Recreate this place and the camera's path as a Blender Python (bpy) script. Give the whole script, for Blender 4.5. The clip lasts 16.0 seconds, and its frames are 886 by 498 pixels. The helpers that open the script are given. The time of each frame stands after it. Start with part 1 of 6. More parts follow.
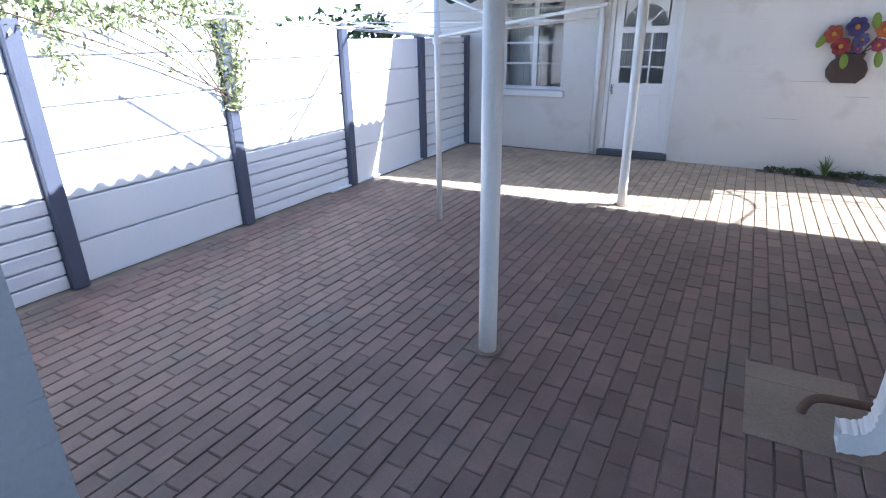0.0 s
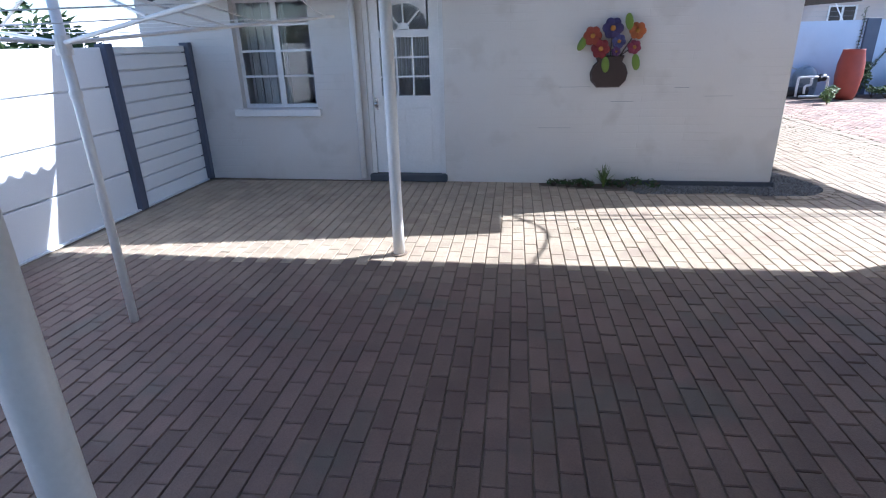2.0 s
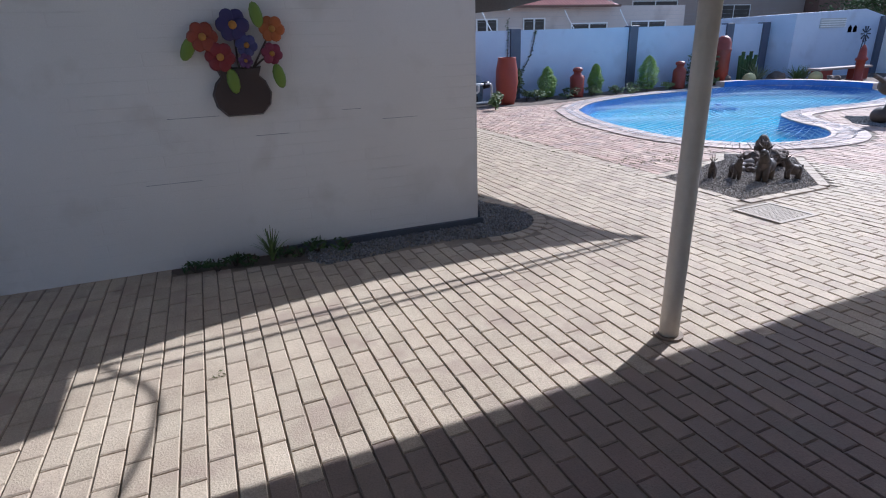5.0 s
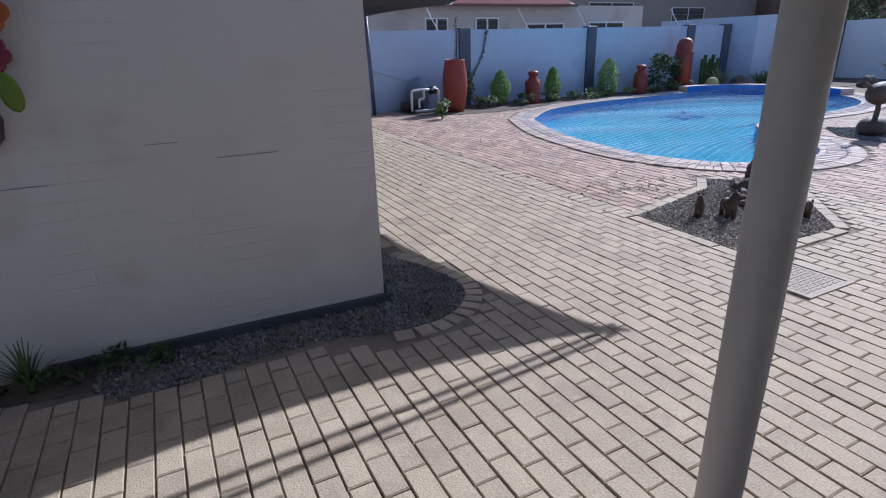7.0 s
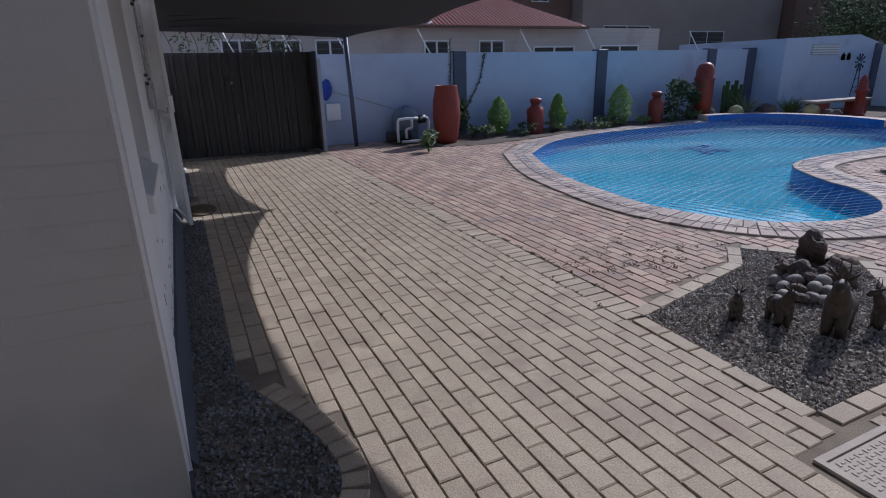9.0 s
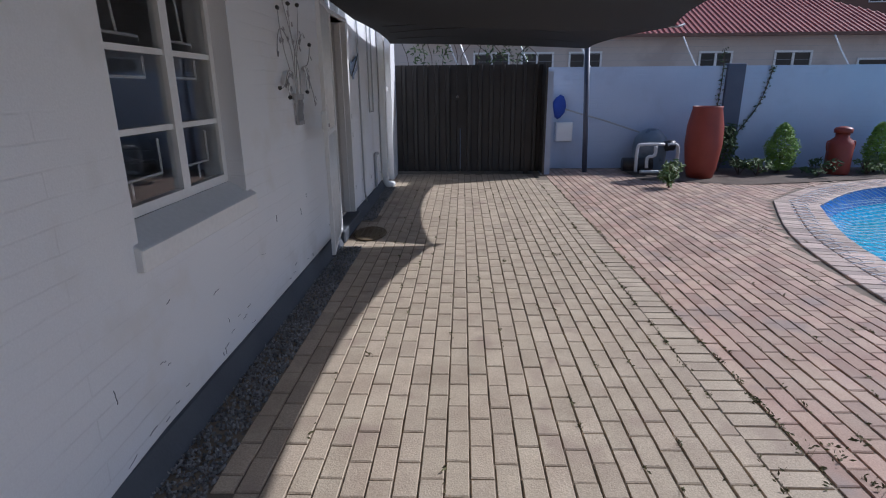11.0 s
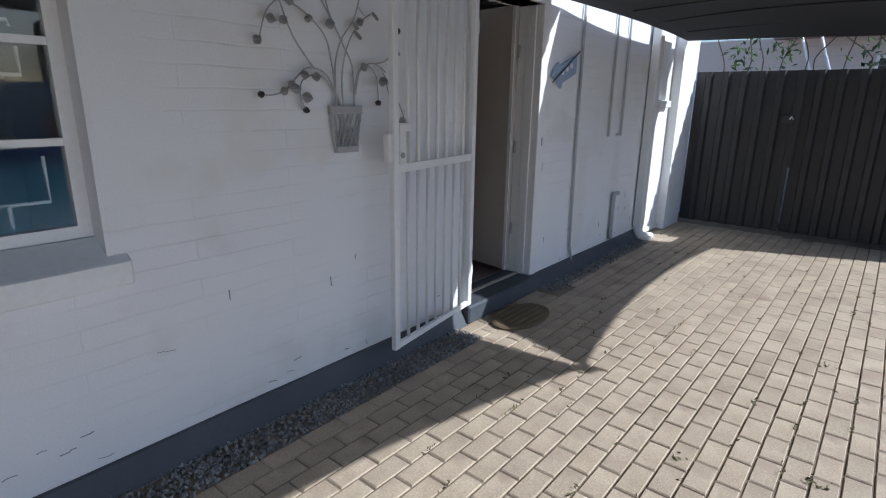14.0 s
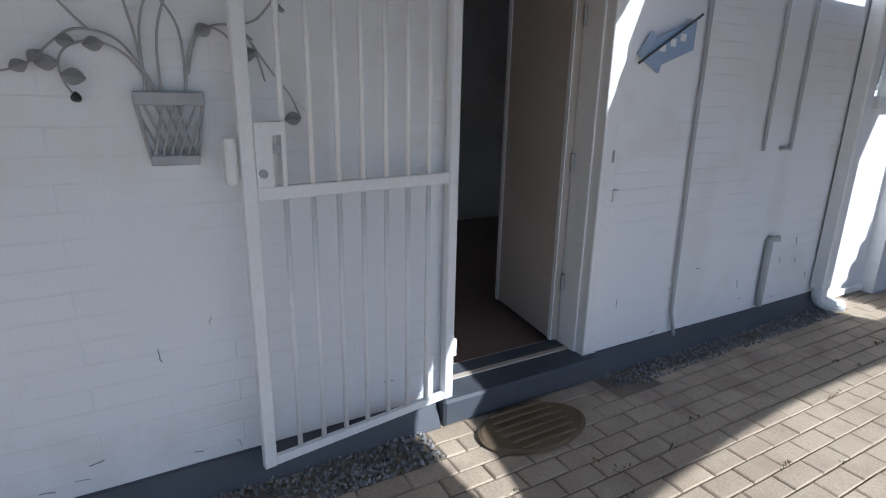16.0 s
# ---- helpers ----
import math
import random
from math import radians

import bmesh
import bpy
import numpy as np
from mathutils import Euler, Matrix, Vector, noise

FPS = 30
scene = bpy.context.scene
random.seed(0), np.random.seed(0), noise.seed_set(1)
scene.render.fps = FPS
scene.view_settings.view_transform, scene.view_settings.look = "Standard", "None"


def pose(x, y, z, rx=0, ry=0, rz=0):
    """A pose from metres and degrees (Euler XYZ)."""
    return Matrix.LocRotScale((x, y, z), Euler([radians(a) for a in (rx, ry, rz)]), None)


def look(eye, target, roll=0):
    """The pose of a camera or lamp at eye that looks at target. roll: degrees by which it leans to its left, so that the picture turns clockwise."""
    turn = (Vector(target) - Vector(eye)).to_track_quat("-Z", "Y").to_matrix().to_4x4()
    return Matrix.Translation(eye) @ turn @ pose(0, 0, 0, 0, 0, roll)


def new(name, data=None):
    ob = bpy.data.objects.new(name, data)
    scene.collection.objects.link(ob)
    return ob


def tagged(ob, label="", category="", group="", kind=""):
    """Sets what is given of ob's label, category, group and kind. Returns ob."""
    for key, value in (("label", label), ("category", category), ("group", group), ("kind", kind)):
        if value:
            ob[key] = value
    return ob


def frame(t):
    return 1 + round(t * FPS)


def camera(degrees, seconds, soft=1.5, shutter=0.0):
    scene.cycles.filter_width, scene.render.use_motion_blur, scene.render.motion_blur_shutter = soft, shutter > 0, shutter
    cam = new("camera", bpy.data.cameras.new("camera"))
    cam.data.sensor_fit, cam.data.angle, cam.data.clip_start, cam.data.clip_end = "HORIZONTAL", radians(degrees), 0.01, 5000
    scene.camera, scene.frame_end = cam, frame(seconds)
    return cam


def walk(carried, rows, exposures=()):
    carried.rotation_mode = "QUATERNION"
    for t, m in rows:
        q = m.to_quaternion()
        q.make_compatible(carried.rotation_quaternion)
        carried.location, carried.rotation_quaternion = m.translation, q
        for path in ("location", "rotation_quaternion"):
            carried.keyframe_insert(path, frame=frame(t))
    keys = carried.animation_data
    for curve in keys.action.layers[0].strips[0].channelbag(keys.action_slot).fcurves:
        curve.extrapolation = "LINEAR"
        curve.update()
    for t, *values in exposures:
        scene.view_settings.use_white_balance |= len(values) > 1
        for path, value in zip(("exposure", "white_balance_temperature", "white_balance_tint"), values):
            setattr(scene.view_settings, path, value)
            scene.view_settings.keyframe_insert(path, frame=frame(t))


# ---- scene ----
cam = camera(78.7, 16.0, soft=1.1)
METRES, EYE, TILT, LEAN, TURN = 13.0, 1.64, 0.0, 0.0, 28.9
ROWS = [
    (0.0, 0.0, 0.0, 0.0, -0.29, -21.46, 0.75),
    (0.5, 0.0039, 0.0273, -0.0015, -6.81, -21.47, 0.94),
    (1.0, 0.0169, 0.055, -0.0045, -12.86, -21.5, 1.22),
    (1.5, 0.0358, 0.0822, -0.0028, -16.73, -21.55, 1.38),
    (2.0, 0.0542, 0.1089, -0.003, -21.68, -21.07, 1.45),
    (2.5, 0.0722, 0.1325, -0.0047, -28.33, -20.39, 1.62),
    (3.0, 0.0916, 0.1536, -0.0053, -31.93, -20.1, 1.71),
    (3.5, 0.1107, 0.1744, -0.0069, -36.38, -20.21, 1.74),
    (4.0, 0.1307, 0.1922, -0.009, -43.44, -20.35, 1.95),
    (6.5, 0.2711, 0.2605, -0.0122, -55.59, -20.68, 1.67),
    (7.0, 0.3, 0.2702, -0.0132, -56.24, -20.61, 1.62),
    (7.5, 0.3305, 0.2771, -0.0123, -56.37, -20.59, 1.51),
    (8.0, 0.3612, 0.2847, -0.0134, -56.48, -20.53, 1.48),
    (8.5, 0.3911, 0.2914, -0.0123, -56.53, -19.81, 1.41),
    (9.0, 0.4215, 0.2992, -0.0114, -54.46, -18.44, 1.37),
    (9.5, 0.4499, 0.3081, -0.0121, -46.93, -17.8, 1.07),
    (10.0, 0.4774, 0.3166, -0.0117, -40.65, -17.0, 0.96),
    (12.5, 0.6179, 0.3937, -0.0108, -7.69, -15.8, -0.32),
    (13.0, 0.6417, 0.4179, -0.0107, -3.03, -15.47, -0.36),
    (13.5, 0.6648, 0.4425, -0.0105, 4.3, -15.24, -0.47),
    (14.0, 0.6832, 0.4685, -0.0118, 10.75, -15.38, -0.76),
    (14.5, 0.6997, 0.4987, -0.0124, 15.31, -15.4, -0.76),
    (15.0, 0.7151, 0.5309, -0.0135, 20.99, -15.45, -0.85),
    (15.5, 0.7264, 0.5622, -0.0143, 26.61, -15.76, -1.04),
    (16.0, 0.7337, 0.589, -0.0138, 31.76, -15.83, -1.18),
]
EXPOSURES = [(0.0, 1.85, 5450, 14), (1.0, 1.6, 5400, 14), (2.5, 1.0, 5250, 13), (4.0, 0.35, 5400, 15), (6.5, 0.36, 5350, 15), (7.0, -0.02, 5350, 16), (7.5, -0.25, 5400, 17),
             (8.0, -0.45, 5500, 17), (9.0, -0.72, 5500, 17), (10.0, -0.66, 5550, 17), (12.3, 0.08, 5550, 12), (14.3, 0.15, 5480, 10), (15.2, 0.12, 5500, 10), (16.0, 0.38, 5450, 10)]
walk(cam, [(t, pose(0, 0, EYE, TILT, LEAN, TURN) @ pose(METRES * x, METRES * y, METRES * z, 90 + pitch, roll, yaw)) for t, x, y, z, yaw, pitch, roll in ROWS], EXPOSURES)

# ---- light ----
SUN = Vector((1.2, 0.49, 1.0)).normalized()
world = bpy.data.worlds.new("sky")
scene.world = world
world.use_nodes = True
wn = world.node_tree.nodes
sky = wn.new("ShaderNodeTexSky")
sky.sky_type = "NISHITA"
sky.sun_disc = False
sky.sun_elevation = math.asin(SUN.z)
sky.sun_rotation = math.atan2(SUN.x, SUN.y)
world.node_tree.links.new(sky.outputs[0], wn["Background"].inputs[0])
wn["Background"].inputs[1].default_value = 0.12
sun = new("sun", bpy.data.lights.new("sun", "SUN"))
sun.data.energy, sun.data.angle, sun.data.color = 5.0, radians(0.53), (1.0, 0.95, 0.87)
sun.matrix_world = look(SUN * 30, (0, 0, 0))


# ---- materials ----
def mat(name, c1, c2, rough=0.7, scale=3.0, fine=60.0, bump=0.15, metal=0.0, pieces=0.0, spots=None, spot_size=1.2, spot_at=0.6, depth=0.01, grain=0.25, brick=0.0):
    m = bpy.data.materials.new(name)
    m.use_nodes = True
    nt = m.node_tree
    n, li = nt.nodes, nt.links
    p = n["Principled BSDF"]
    geo = n.new("ShaderNodeNewGeometry")
    co = n.new("ShaderNodeTexCoord")
    info = n.new("ShaderNodeObjectInfo")
    shift = n.new("ShaderNodeVectorMath")
    shift.operation = "ADD"
    li.new(co.outputs["Object"], shift.inputs[0])
    li.new(info.outputs["Random"], shift.inputs[1])

    def cloud(s, detail):
        t = n.new("ShaderNodeTexNoise")
        t.inputs["Scale"].default_value, t.inputs["Detail"].default_value = s, detail
        li.new(shift.outputs[0], t.inputs["Vector"])
        return t

    def ramp(a, b, source):
        r = n.new("ShaderNodeMapRange")
        r.inputs["From Min"].default_value, r.inputs["From Max"].default_value = a, b
        li.new(source, r.inputs["Value"])
        return r.outputs[0]

    def mix(kind, fac, a, b):
        x = n.new("ShaderNodeMix")
        x.data_type, x.blend_type = "RGBA", kind
        for key, v in ((0, fac), (6, a), (7, b)):
            if isinstance(v, (int, float)):
                x.inputs[key].default_value = v
            elif isinstance(v, tuple):
                x.inputs[key].default_value = (*v, 1)
            else:
                li.new(v, x.inputs[key])
        return x.outputs[2]

    big, small = cloud(scale, 4), cloud(fine, 3)
    col = mix("MIX", ramp(0.3, 0.7, big.outputs[0]), c1, c2)
    grey = n.new("ShaderNodeCombineColor")
    v = ramp(0.2, 0.8, small.outputs[0])
    vv = n.new("ShaderNodeMapRange")
    vv.inputs["To Min"].default_value, vv.inputs["To Max"].default_value = 1 - 0.2 * grain, 1 + 0.15 * grain
    li.new(v, vv.inputs["Value"])
    for k in range(3):
        li.new(vv.outputs[0], grey.inputs[k])
    col = mix("MULTIPLY", 1.0, col, grey.outputs[0])
    if pieces:
        add = n.new("ShaderNodeMath")
        add.operation = "ADD"
        li.new(geo.outputs["Random Per Island"], add.inputs[0])
        li.new(info.outputs["Random"], add.inputs[1])
        fr = n.new("ShaderNodeMath")
        fr.operation = "FRACT"
        li.new(add.outputs[0], fr.inputs[0])
        hsv = n.new("ShaderNodeHueSaturation")
        val = n.new("ShaderNodeMapRange")
        val.inputs["To Min"].default_value, val.inputs["To Max"].default_value = 1 - pieces, 1 + pieces
        li.new(fr.outputs[0], val.inputs["Value"])
        hue = n.new("ShaderNodeMapRange")
        hue.inputs["To Min"].default_value, hue.inputs["To Max"].default_value = 0.5 - 0.03 * pieces, 0.5 + 0.03 * pieces
        m7 = n.new("ShaderNodeMath")
        m7.operation = "MULTIPLY"
        m7.inputs[1].default_value = 7.31
        li.new(fr.outputs[0], m7.inputs[0])
        f2 = n.new("ShaderNodeMath")
        f2.operation = "FRACT"
        li.new(m7.outputs[0], f2.inputs[0])
        li.new(f2.outputs[0], hue.inputs["Value"])
        li.new(val.outputs[0], hsv.inputs["Value"])
        li.new(hue.outputs[0], hsv.inputs["Hue"])
        li.new(col, hsv.inputs["Color"])
        col = hsv.outputs[0]
    if spots:
        s = cloud(spot_size, 6)
        col = mix("MIX", ramp(spot_at, spot_at + 0.12, s.outputs[0]), col, spots)
    li.new(col, p.inputs["Base Color"])
    rr = n.new("ShaderNodeMapRange")
    rr.inputs["To Min"].default_value, rr.inputs["To Max"].default_value = max(0.02, rough - 0.1), min(1, rough + 0.1)
    li.new(big.outputs[0], rr.inputs["Value"])
    li.new(rr.outputs[0], p.inputs["Roughness"])
    p.inputs["Metallic"].default_value = metal
    if bump:
        b = n.new("ShaderNodeBump")
        b.inputs["Strength"].default_value, b.inputs["Distance"].default_value = bump, depth
        li.new(small.outputs[0], b.inputs["Height"])
        if brick:
            sep, com = n.new("ShaderNodeSeparateXYZ"), n.new("ShaderNodeCombineXYZ")
            li.new(co.outputs["Object"], sep.inputs[0])
            sm = n.new("ShaderNodeMath")
            sm.operation = "ADD"
            li.new(sep.outputs[0], sm.inputs[0])
            li.new(sep.outputs[1], sm.inputs[1])
            li.new(sm.outputs[0], com.inputs[0])
            li.new(sep.outputs[2], com.inputs[1])
            wob = n.new("ShaderNodeVectorMath")
            wob.operation = "MULTIPLY_ADD"
            wn_ = cloud(5.0, 2)
            li.new(wn_.outputs["Color"], wob.inputs[0])
            wob.inputs[1].default_value = (0.014, 0.014, 0.014)
            li.new(com.outputs[0], wob.inputs[2])
            bt = n.new("ShaderNodeTexBrick")
            li.new(wob.outputs[0], bt.inputs["Vector"])
            for key, val_ in (("Scale", 1.0), ("Brick Width", 0.92), ("Row Height", 0.085), ("Mortar Size", 0.006), ("Mortar Smooth", 0.9)):
                bt.inputs[key].default_value = val_
            fade = n.new("ShaderNodeMath")
            fade.operation = "MULTIPLY"
            li.new(bt.outputs["Fac"], fade.inputs[0])
            li.new(ramp(0.44, 0.74, cloud(1.6, 4).outputs[0]), fade.inputs[1])
            b2 = n.new("ShaderNodeBump")
            b2.invert = True
            b2.inputs["Strength"].default_value, b2.inputs["Distance"].default_value = brick, 0.006
            li.new(fade.outputs[0], b2.inputs["Height"])
            li.new(b2.outputs[0], b.inputs["Normal"])
            col = mix("MULTIPLY", fade.outputs[0], col, (0.93, 0.925, 0.92))
            li.new(col, p.inputs["Base Color"])
        li.new(b.outputs[0], p.inputs["Normal"])
    return m


def clear(name, colour, rough=0.02, ior=1.45):
    m = bpy.data.materials.new(name)
    m.use_nodes = True
    p = m.node_tree.nodes["Principled BSDF"]
    p.inputs["Base Color"].default_value = (*colour, 1)
    p.inputs["Roughness"].default_value = rough
    p.inputs["IOR"].default_value = ior
    p.inputs["Transmission Weight"].default_value = 1.0
    return m


# patio copy of the tan paver, the roof's shade put into its colour
M_SHADEPAVER = mat("roof shaded concrete paver", (0.175, 0.115, 0.092), (0.235, 0.16, 0.13), 0.62, 3.0, 130, 0.5, pieces=0.16, spots=(0.17, 0.135, 0.11), spot_size=2.2, spot_at=0.56, grain=0.9, depth=0.004)
M_TAN = mat("tan paver", (0.41, 0.325, 0.235), (0.52, 0.43, 0.315), 0.78, 4.5, 130, 0.6, pieces=0.09, spots=(0.37, 0.285, 0.215), spot_size=3.4, spot_at=0.57, grain=1.3, depth=0.005)
# in-between copy, with about half of that roof shade in its colour
M_HALFSHADE = mat("half shaded paver", (0.21, 0.153, 0.12), (0.275, 0.205, 0.16), 0.7, 3.5, 130, 0.6, pieces=0.12, spots=(0.26, 0.19, 0.15), spot_size=2.0, spot_at=0.56, grain=0.9, depth=0.004)
M_RED = mat("red paver", (0.41, 0.265, 0.20), (0.50, 0.375, 0.285), 0.78, 3.5, 130, 0.6, pieces=0.2, spots=(0.33, 0.25, 0.21), spot_size=2.4, spot_at=0.56, grain=0.9, depth=0.004)
M_COPING = mat("pale coping stone", (0.43, 0.325, 0.265), (0.54, 0.43, 0.36), 0.75, 2, 80, 0.5, pieces=0.28, spots=(0.30, 0.22, 0.18), spot_size=0.9, spot_at=0.6, grain=0.9)
M_JOINT = mat("joint sand", (0.17, 0.135, 0.10), (0.30, 0.245, 0.18), 0.95, 5, 200, 0.5, grain=0.9)
M_EARTH = mat("earth", (0.10, 0.075, 0.055), (0.17, 0.13, 0.10), 0.95, 2, 60, 0.6, grain=0.9)
M_BEDGRAVEL = mat("brownish gravel", (0.33, 0.30, 0.265), (0.46, 0.42, 0.375), 0.9, 6, 200, 0.2, pieces=0.35, grain=0.9)
M_GRAVEL = mat("grey gravel", (0.19, 0.186, 0.18), (0.30, 0.295, 0.288), 0.85, 6, 200, 0.2, pieces=0.45, grain=0.9)
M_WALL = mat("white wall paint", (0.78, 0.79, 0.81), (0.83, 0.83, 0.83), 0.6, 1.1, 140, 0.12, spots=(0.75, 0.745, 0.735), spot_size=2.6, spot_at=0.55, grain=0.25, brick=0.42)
# south face turns from the sun: its shade is partly put into this tint
M_SHADEWALL = mat("cream wall paint darkened for shade", (0.66, 0.63, 0.595), (0.71, 0.685, 0.65), 0.6, 1.1, 140, 0.12, spots=(0.62, 0.59, 0.55), spot_size=2.6, spot_at=0.56, grain=0.2, brick=0.45)
M_FENCE = mat("white fence paint", (0.81, 0.83, 0.86), (0.85, 0.86, 0.87), 0.55, 1.5, 90, 0.12, grain=0.15)
M_BACK = mat("pale blue wall paint", (0.50, 0.57, 0.70), (0.57, 0.64, 0.76), 0.6, 1.2, 120, 0.15, spots=(0.47, 0.53, 0.64), spot_size=1.4, spot_at=0.55, grain=0.3, brick=0.6)
M_NAVY = mat("navy post paint", (0.075, 0.088, 0.13), (0.095, 0.108, 0.15), 0.45, 3, 60, 0.15)
M_PLINTH = mat("dark grey plinth paint", (0.06, 0.068, 0.082), (0.086, 0.096, 0.11), 0.65, 3, 60, 0.2)
M_TRIM = mat("white gloss paint", (0.78, 0.78, 0.77), (0.82, 0.82, 0.81), 0.35, 4, 40, 0.05)
M_POLE = mat("white pole paint", (0.80, 0.78, 0.75), (0.85, 0.83, 0.80), 0.4, 5, 60, 0.08)
M_GREYWALL = mat("grey brick paint", (0.36, 0.38, 0.38), (0.42, 0.44, 0.44), 0.7, 3, 90, 0.2, grain=0.3, brick=0.9)
M_DARK = mat("dark interior", (0.05, 0.045, 0.04), (0.08, 0.07, 0.06), 0.8, 2, 30, 0.05)
M_GATE = mat("charcoal steel sheet", (0.030, 0.028, 0.028), (0.042, 0.04, 0.04), 0.5, 3, 60, 0.05)
M_CLOTH = mat("black shade cloth", (0.018, 0.02, 0.024), (0.028, 0.03, 0.034), 0.85, 2, 300, 0.2)
M_SHEET = mat("roof sheet", (0.45, 0.45, 0.44), (0.5, 0.5, 0.49), 0.5, 2, 50, 0.1)
M_REDPOT = mat("red pot paint", (0.24, 0.038, 0.022), (0.30, 0.05, 0.03), 0.5, 4, 60, 0.1)
M_TIN = mat("red tin roof", (0.34, 0.10, 0.09), (0.42, 0.15, 0.13), 0.6, 2, 40, 0.1)
M_POOL = mat("blue pool plaster", (0.14, 0.68, 0.86), (0.20, 0.74, 0.90), 0.6, 1.5, 30, 0.05)
M_MOSAIC = mat("blue mosaic tile", (0.025, 0.10, 0.38), (0.05, 0.17, 0.50), 0.35, 20, 60, 0.05)
M_STONE = mat("brown rock", (0.10, 0.075, 0.06), (0.20, 0.15, 0.12), 0.85, 6, 40, 0.8, depth=0.03, grain=0.9)
M_PEBBLE = mat("pale pebble", (0.22, 0.19, 0.17), (0.34, 0.30, 0.27), 0.7, 6, 60, 0.3)
M_BRONZE = mat("dark cast ornament", (0.06, 0.045, 0.035), (0.11, 0.08, 0.06), 0.6, 8, 60, 0.4)
M_IRON = mat("grey wrought iron", (0.34, 0.34, 0.35), (0.44, 0.44, 0.45), 0.55, 8, 80, 0.15, metal=0.15)
M_GREYPIPE = mat("grey plastic pipe", (0.40, 0.41, 0.42), (0.46, 0.47, 0.48), 0.5, 5, 50, 0.05)
M_BLACKPL = mat("black plastic", (0.02, 0.02, 0.02), (0.035, 0.035, 0.035), 0.4, 5, 50, 0.05)
M_DOME = mat("blue grey tank", (0.16, 0.20, 0.25), (0.20, 0.25, 0.30), 0.3, 5, 50, 0.05)
M_BEIGE = mat("beige plaster", (0.31, 0.25, 0.22), (0.36, 0.30, 0.26), 0.8, 0.5, 20, 0.1)
M_CREAM = mat("cream plaster", (0.54, 0.47, 0.43), (0.62, 0.55, 0.50), 0.8, 0.8, 20, 0.1, spots=(0.48, 0.41, 0.37), spot_size=0.8, spot_at=0.55)
M_BROWN = mat("brown brick and eave shade", (0.16, 0.09, 0.07), (0.20, 0.12, 0.09), 0.8, 0.5, 20, 0.1)
M_LEAF = mat("fresh green leaf", (0.09, 0.15, 0.035), (0.17, 0.23, 0.07), 0.6, 12, 60, 0.1, pieces=0.35)
M_CREEP = mat("pale creeper leaf", (0.20, 0.25, 0.10), (0.36, 0.38, 0.19), 0.7, 12, 60, 0.1, pieces=0.35)
M_DLEAF = mat("dark green leaf", (0.035, 0.07, 0.02), (0.07, 0.11, 0.035), 0.85, 12, 60, 0.1, pieces=0.35)
M_FROND = mat("bright conifer frond", (0.16, 0.30, 0.03), (0.28, 0.42, 0.07), 0.6, 12, 60, 0.1, pieces=0.3)
M_BARK = mat("bark", (0.09, 0.06, 0.045), (0.15, 0.11, 0.08), 0.9, 10, 60, 0.5, grain=0.9)
M_WEED = mat("dry green weed", (0.11, 0.11, 0.045), (0.17, 0.15, 0.075), 0.9, 12, 60, 0.1, pieces=0.4)
M_MAT = mat("coir mat", (0.14, 0.10, 0.055), (0.20, 0.15, 0.09), 0.95, 8, 160, 0.7, grain=0.9)
M_CEMENT = mat("cement patch", (0.24, 0.185, 0.138), (0.31, 0.245, 0.185), 0.85, 3, 80, 0.3, grain=0.9)
M_LID = mat("galvanised lid", (0.46, 0.40, 0.33), (0.56, 0.49, 0.41), 0.9, 6, 80, 0.2)
M_DOORBEIGE = mat("beige door paint", (0.46, 0.41, 0.36), (0.50, 0.45, 0.40), 0.5, 2, 30, 0.05)
M_TILE = mat("brown floor tile", (0.20, 0.14, 0.11), (0.25, 0.18, 0.14), 0.35, 3, 40, 0.05)
M_CURTAIN = mat("net curtain", (0.55, 0.54, 0.52), (0.62, 0.61, 0.59), 0.9, 4, 60, 0.1)
M_GLASS = clear("window glass", (0.96, 0.98, 0.98))
M_WATER = mat("pool water", (0.02, 0.57, 0.82), (0.03, 0.63, 0.86), 0.05, 0.6, 5, 0.10, grain=0.1, depth=0.02)
M_WATER.node_tree.nodes["Principled BSDF"].inputs["Transmission Weight"].default_value = 0.4
M_WATER.node_tree.nodes["Principled BSDF"].inputs["IOR"].default_value = 1.33
M_NET = mat("white net cord", (0.76, 0.79, 0.82), (0.82, 0.84, 0.86), 0.7, 5, 50, 0.0)
M_CHROME = mat("chrome", (0.55, 0.55, 0.56), (0.6, 0.6, 0.6), 0.2, 5, 50, 0.0, metal=1.0)


def paint(name, c, rough=0.45):
    return mat(name, tuple(k * 0.85 for k in c), c, rough, 6, 60, 0.1)


# ---- mesh helpers ----
def part(name, bm, material, parent=None, label="", smooth=False):
    me = bpy.data.meshes.new(name)
    bmesh.ops.recalc_face_normals(bm, faces=bm.faces[:])
    bm.to_mesh(me)
    bm.free()
    me.materials.append(material)
    if smooth:
        for p in me.polygons:
            p.use_smooth = True
    ob = new(name, me)
    if parent is not None:
        ob.parent = parent
    if label:
        ob["label"] = label
    return ob


def root(name, label, category, at=(0, 0, 0), group="", kind="", turn=0.0):
    e = new(name)
    e.matrix_world = pose(*at, 0, 0, turn)
    return tagged(e, label, category, group, kind)


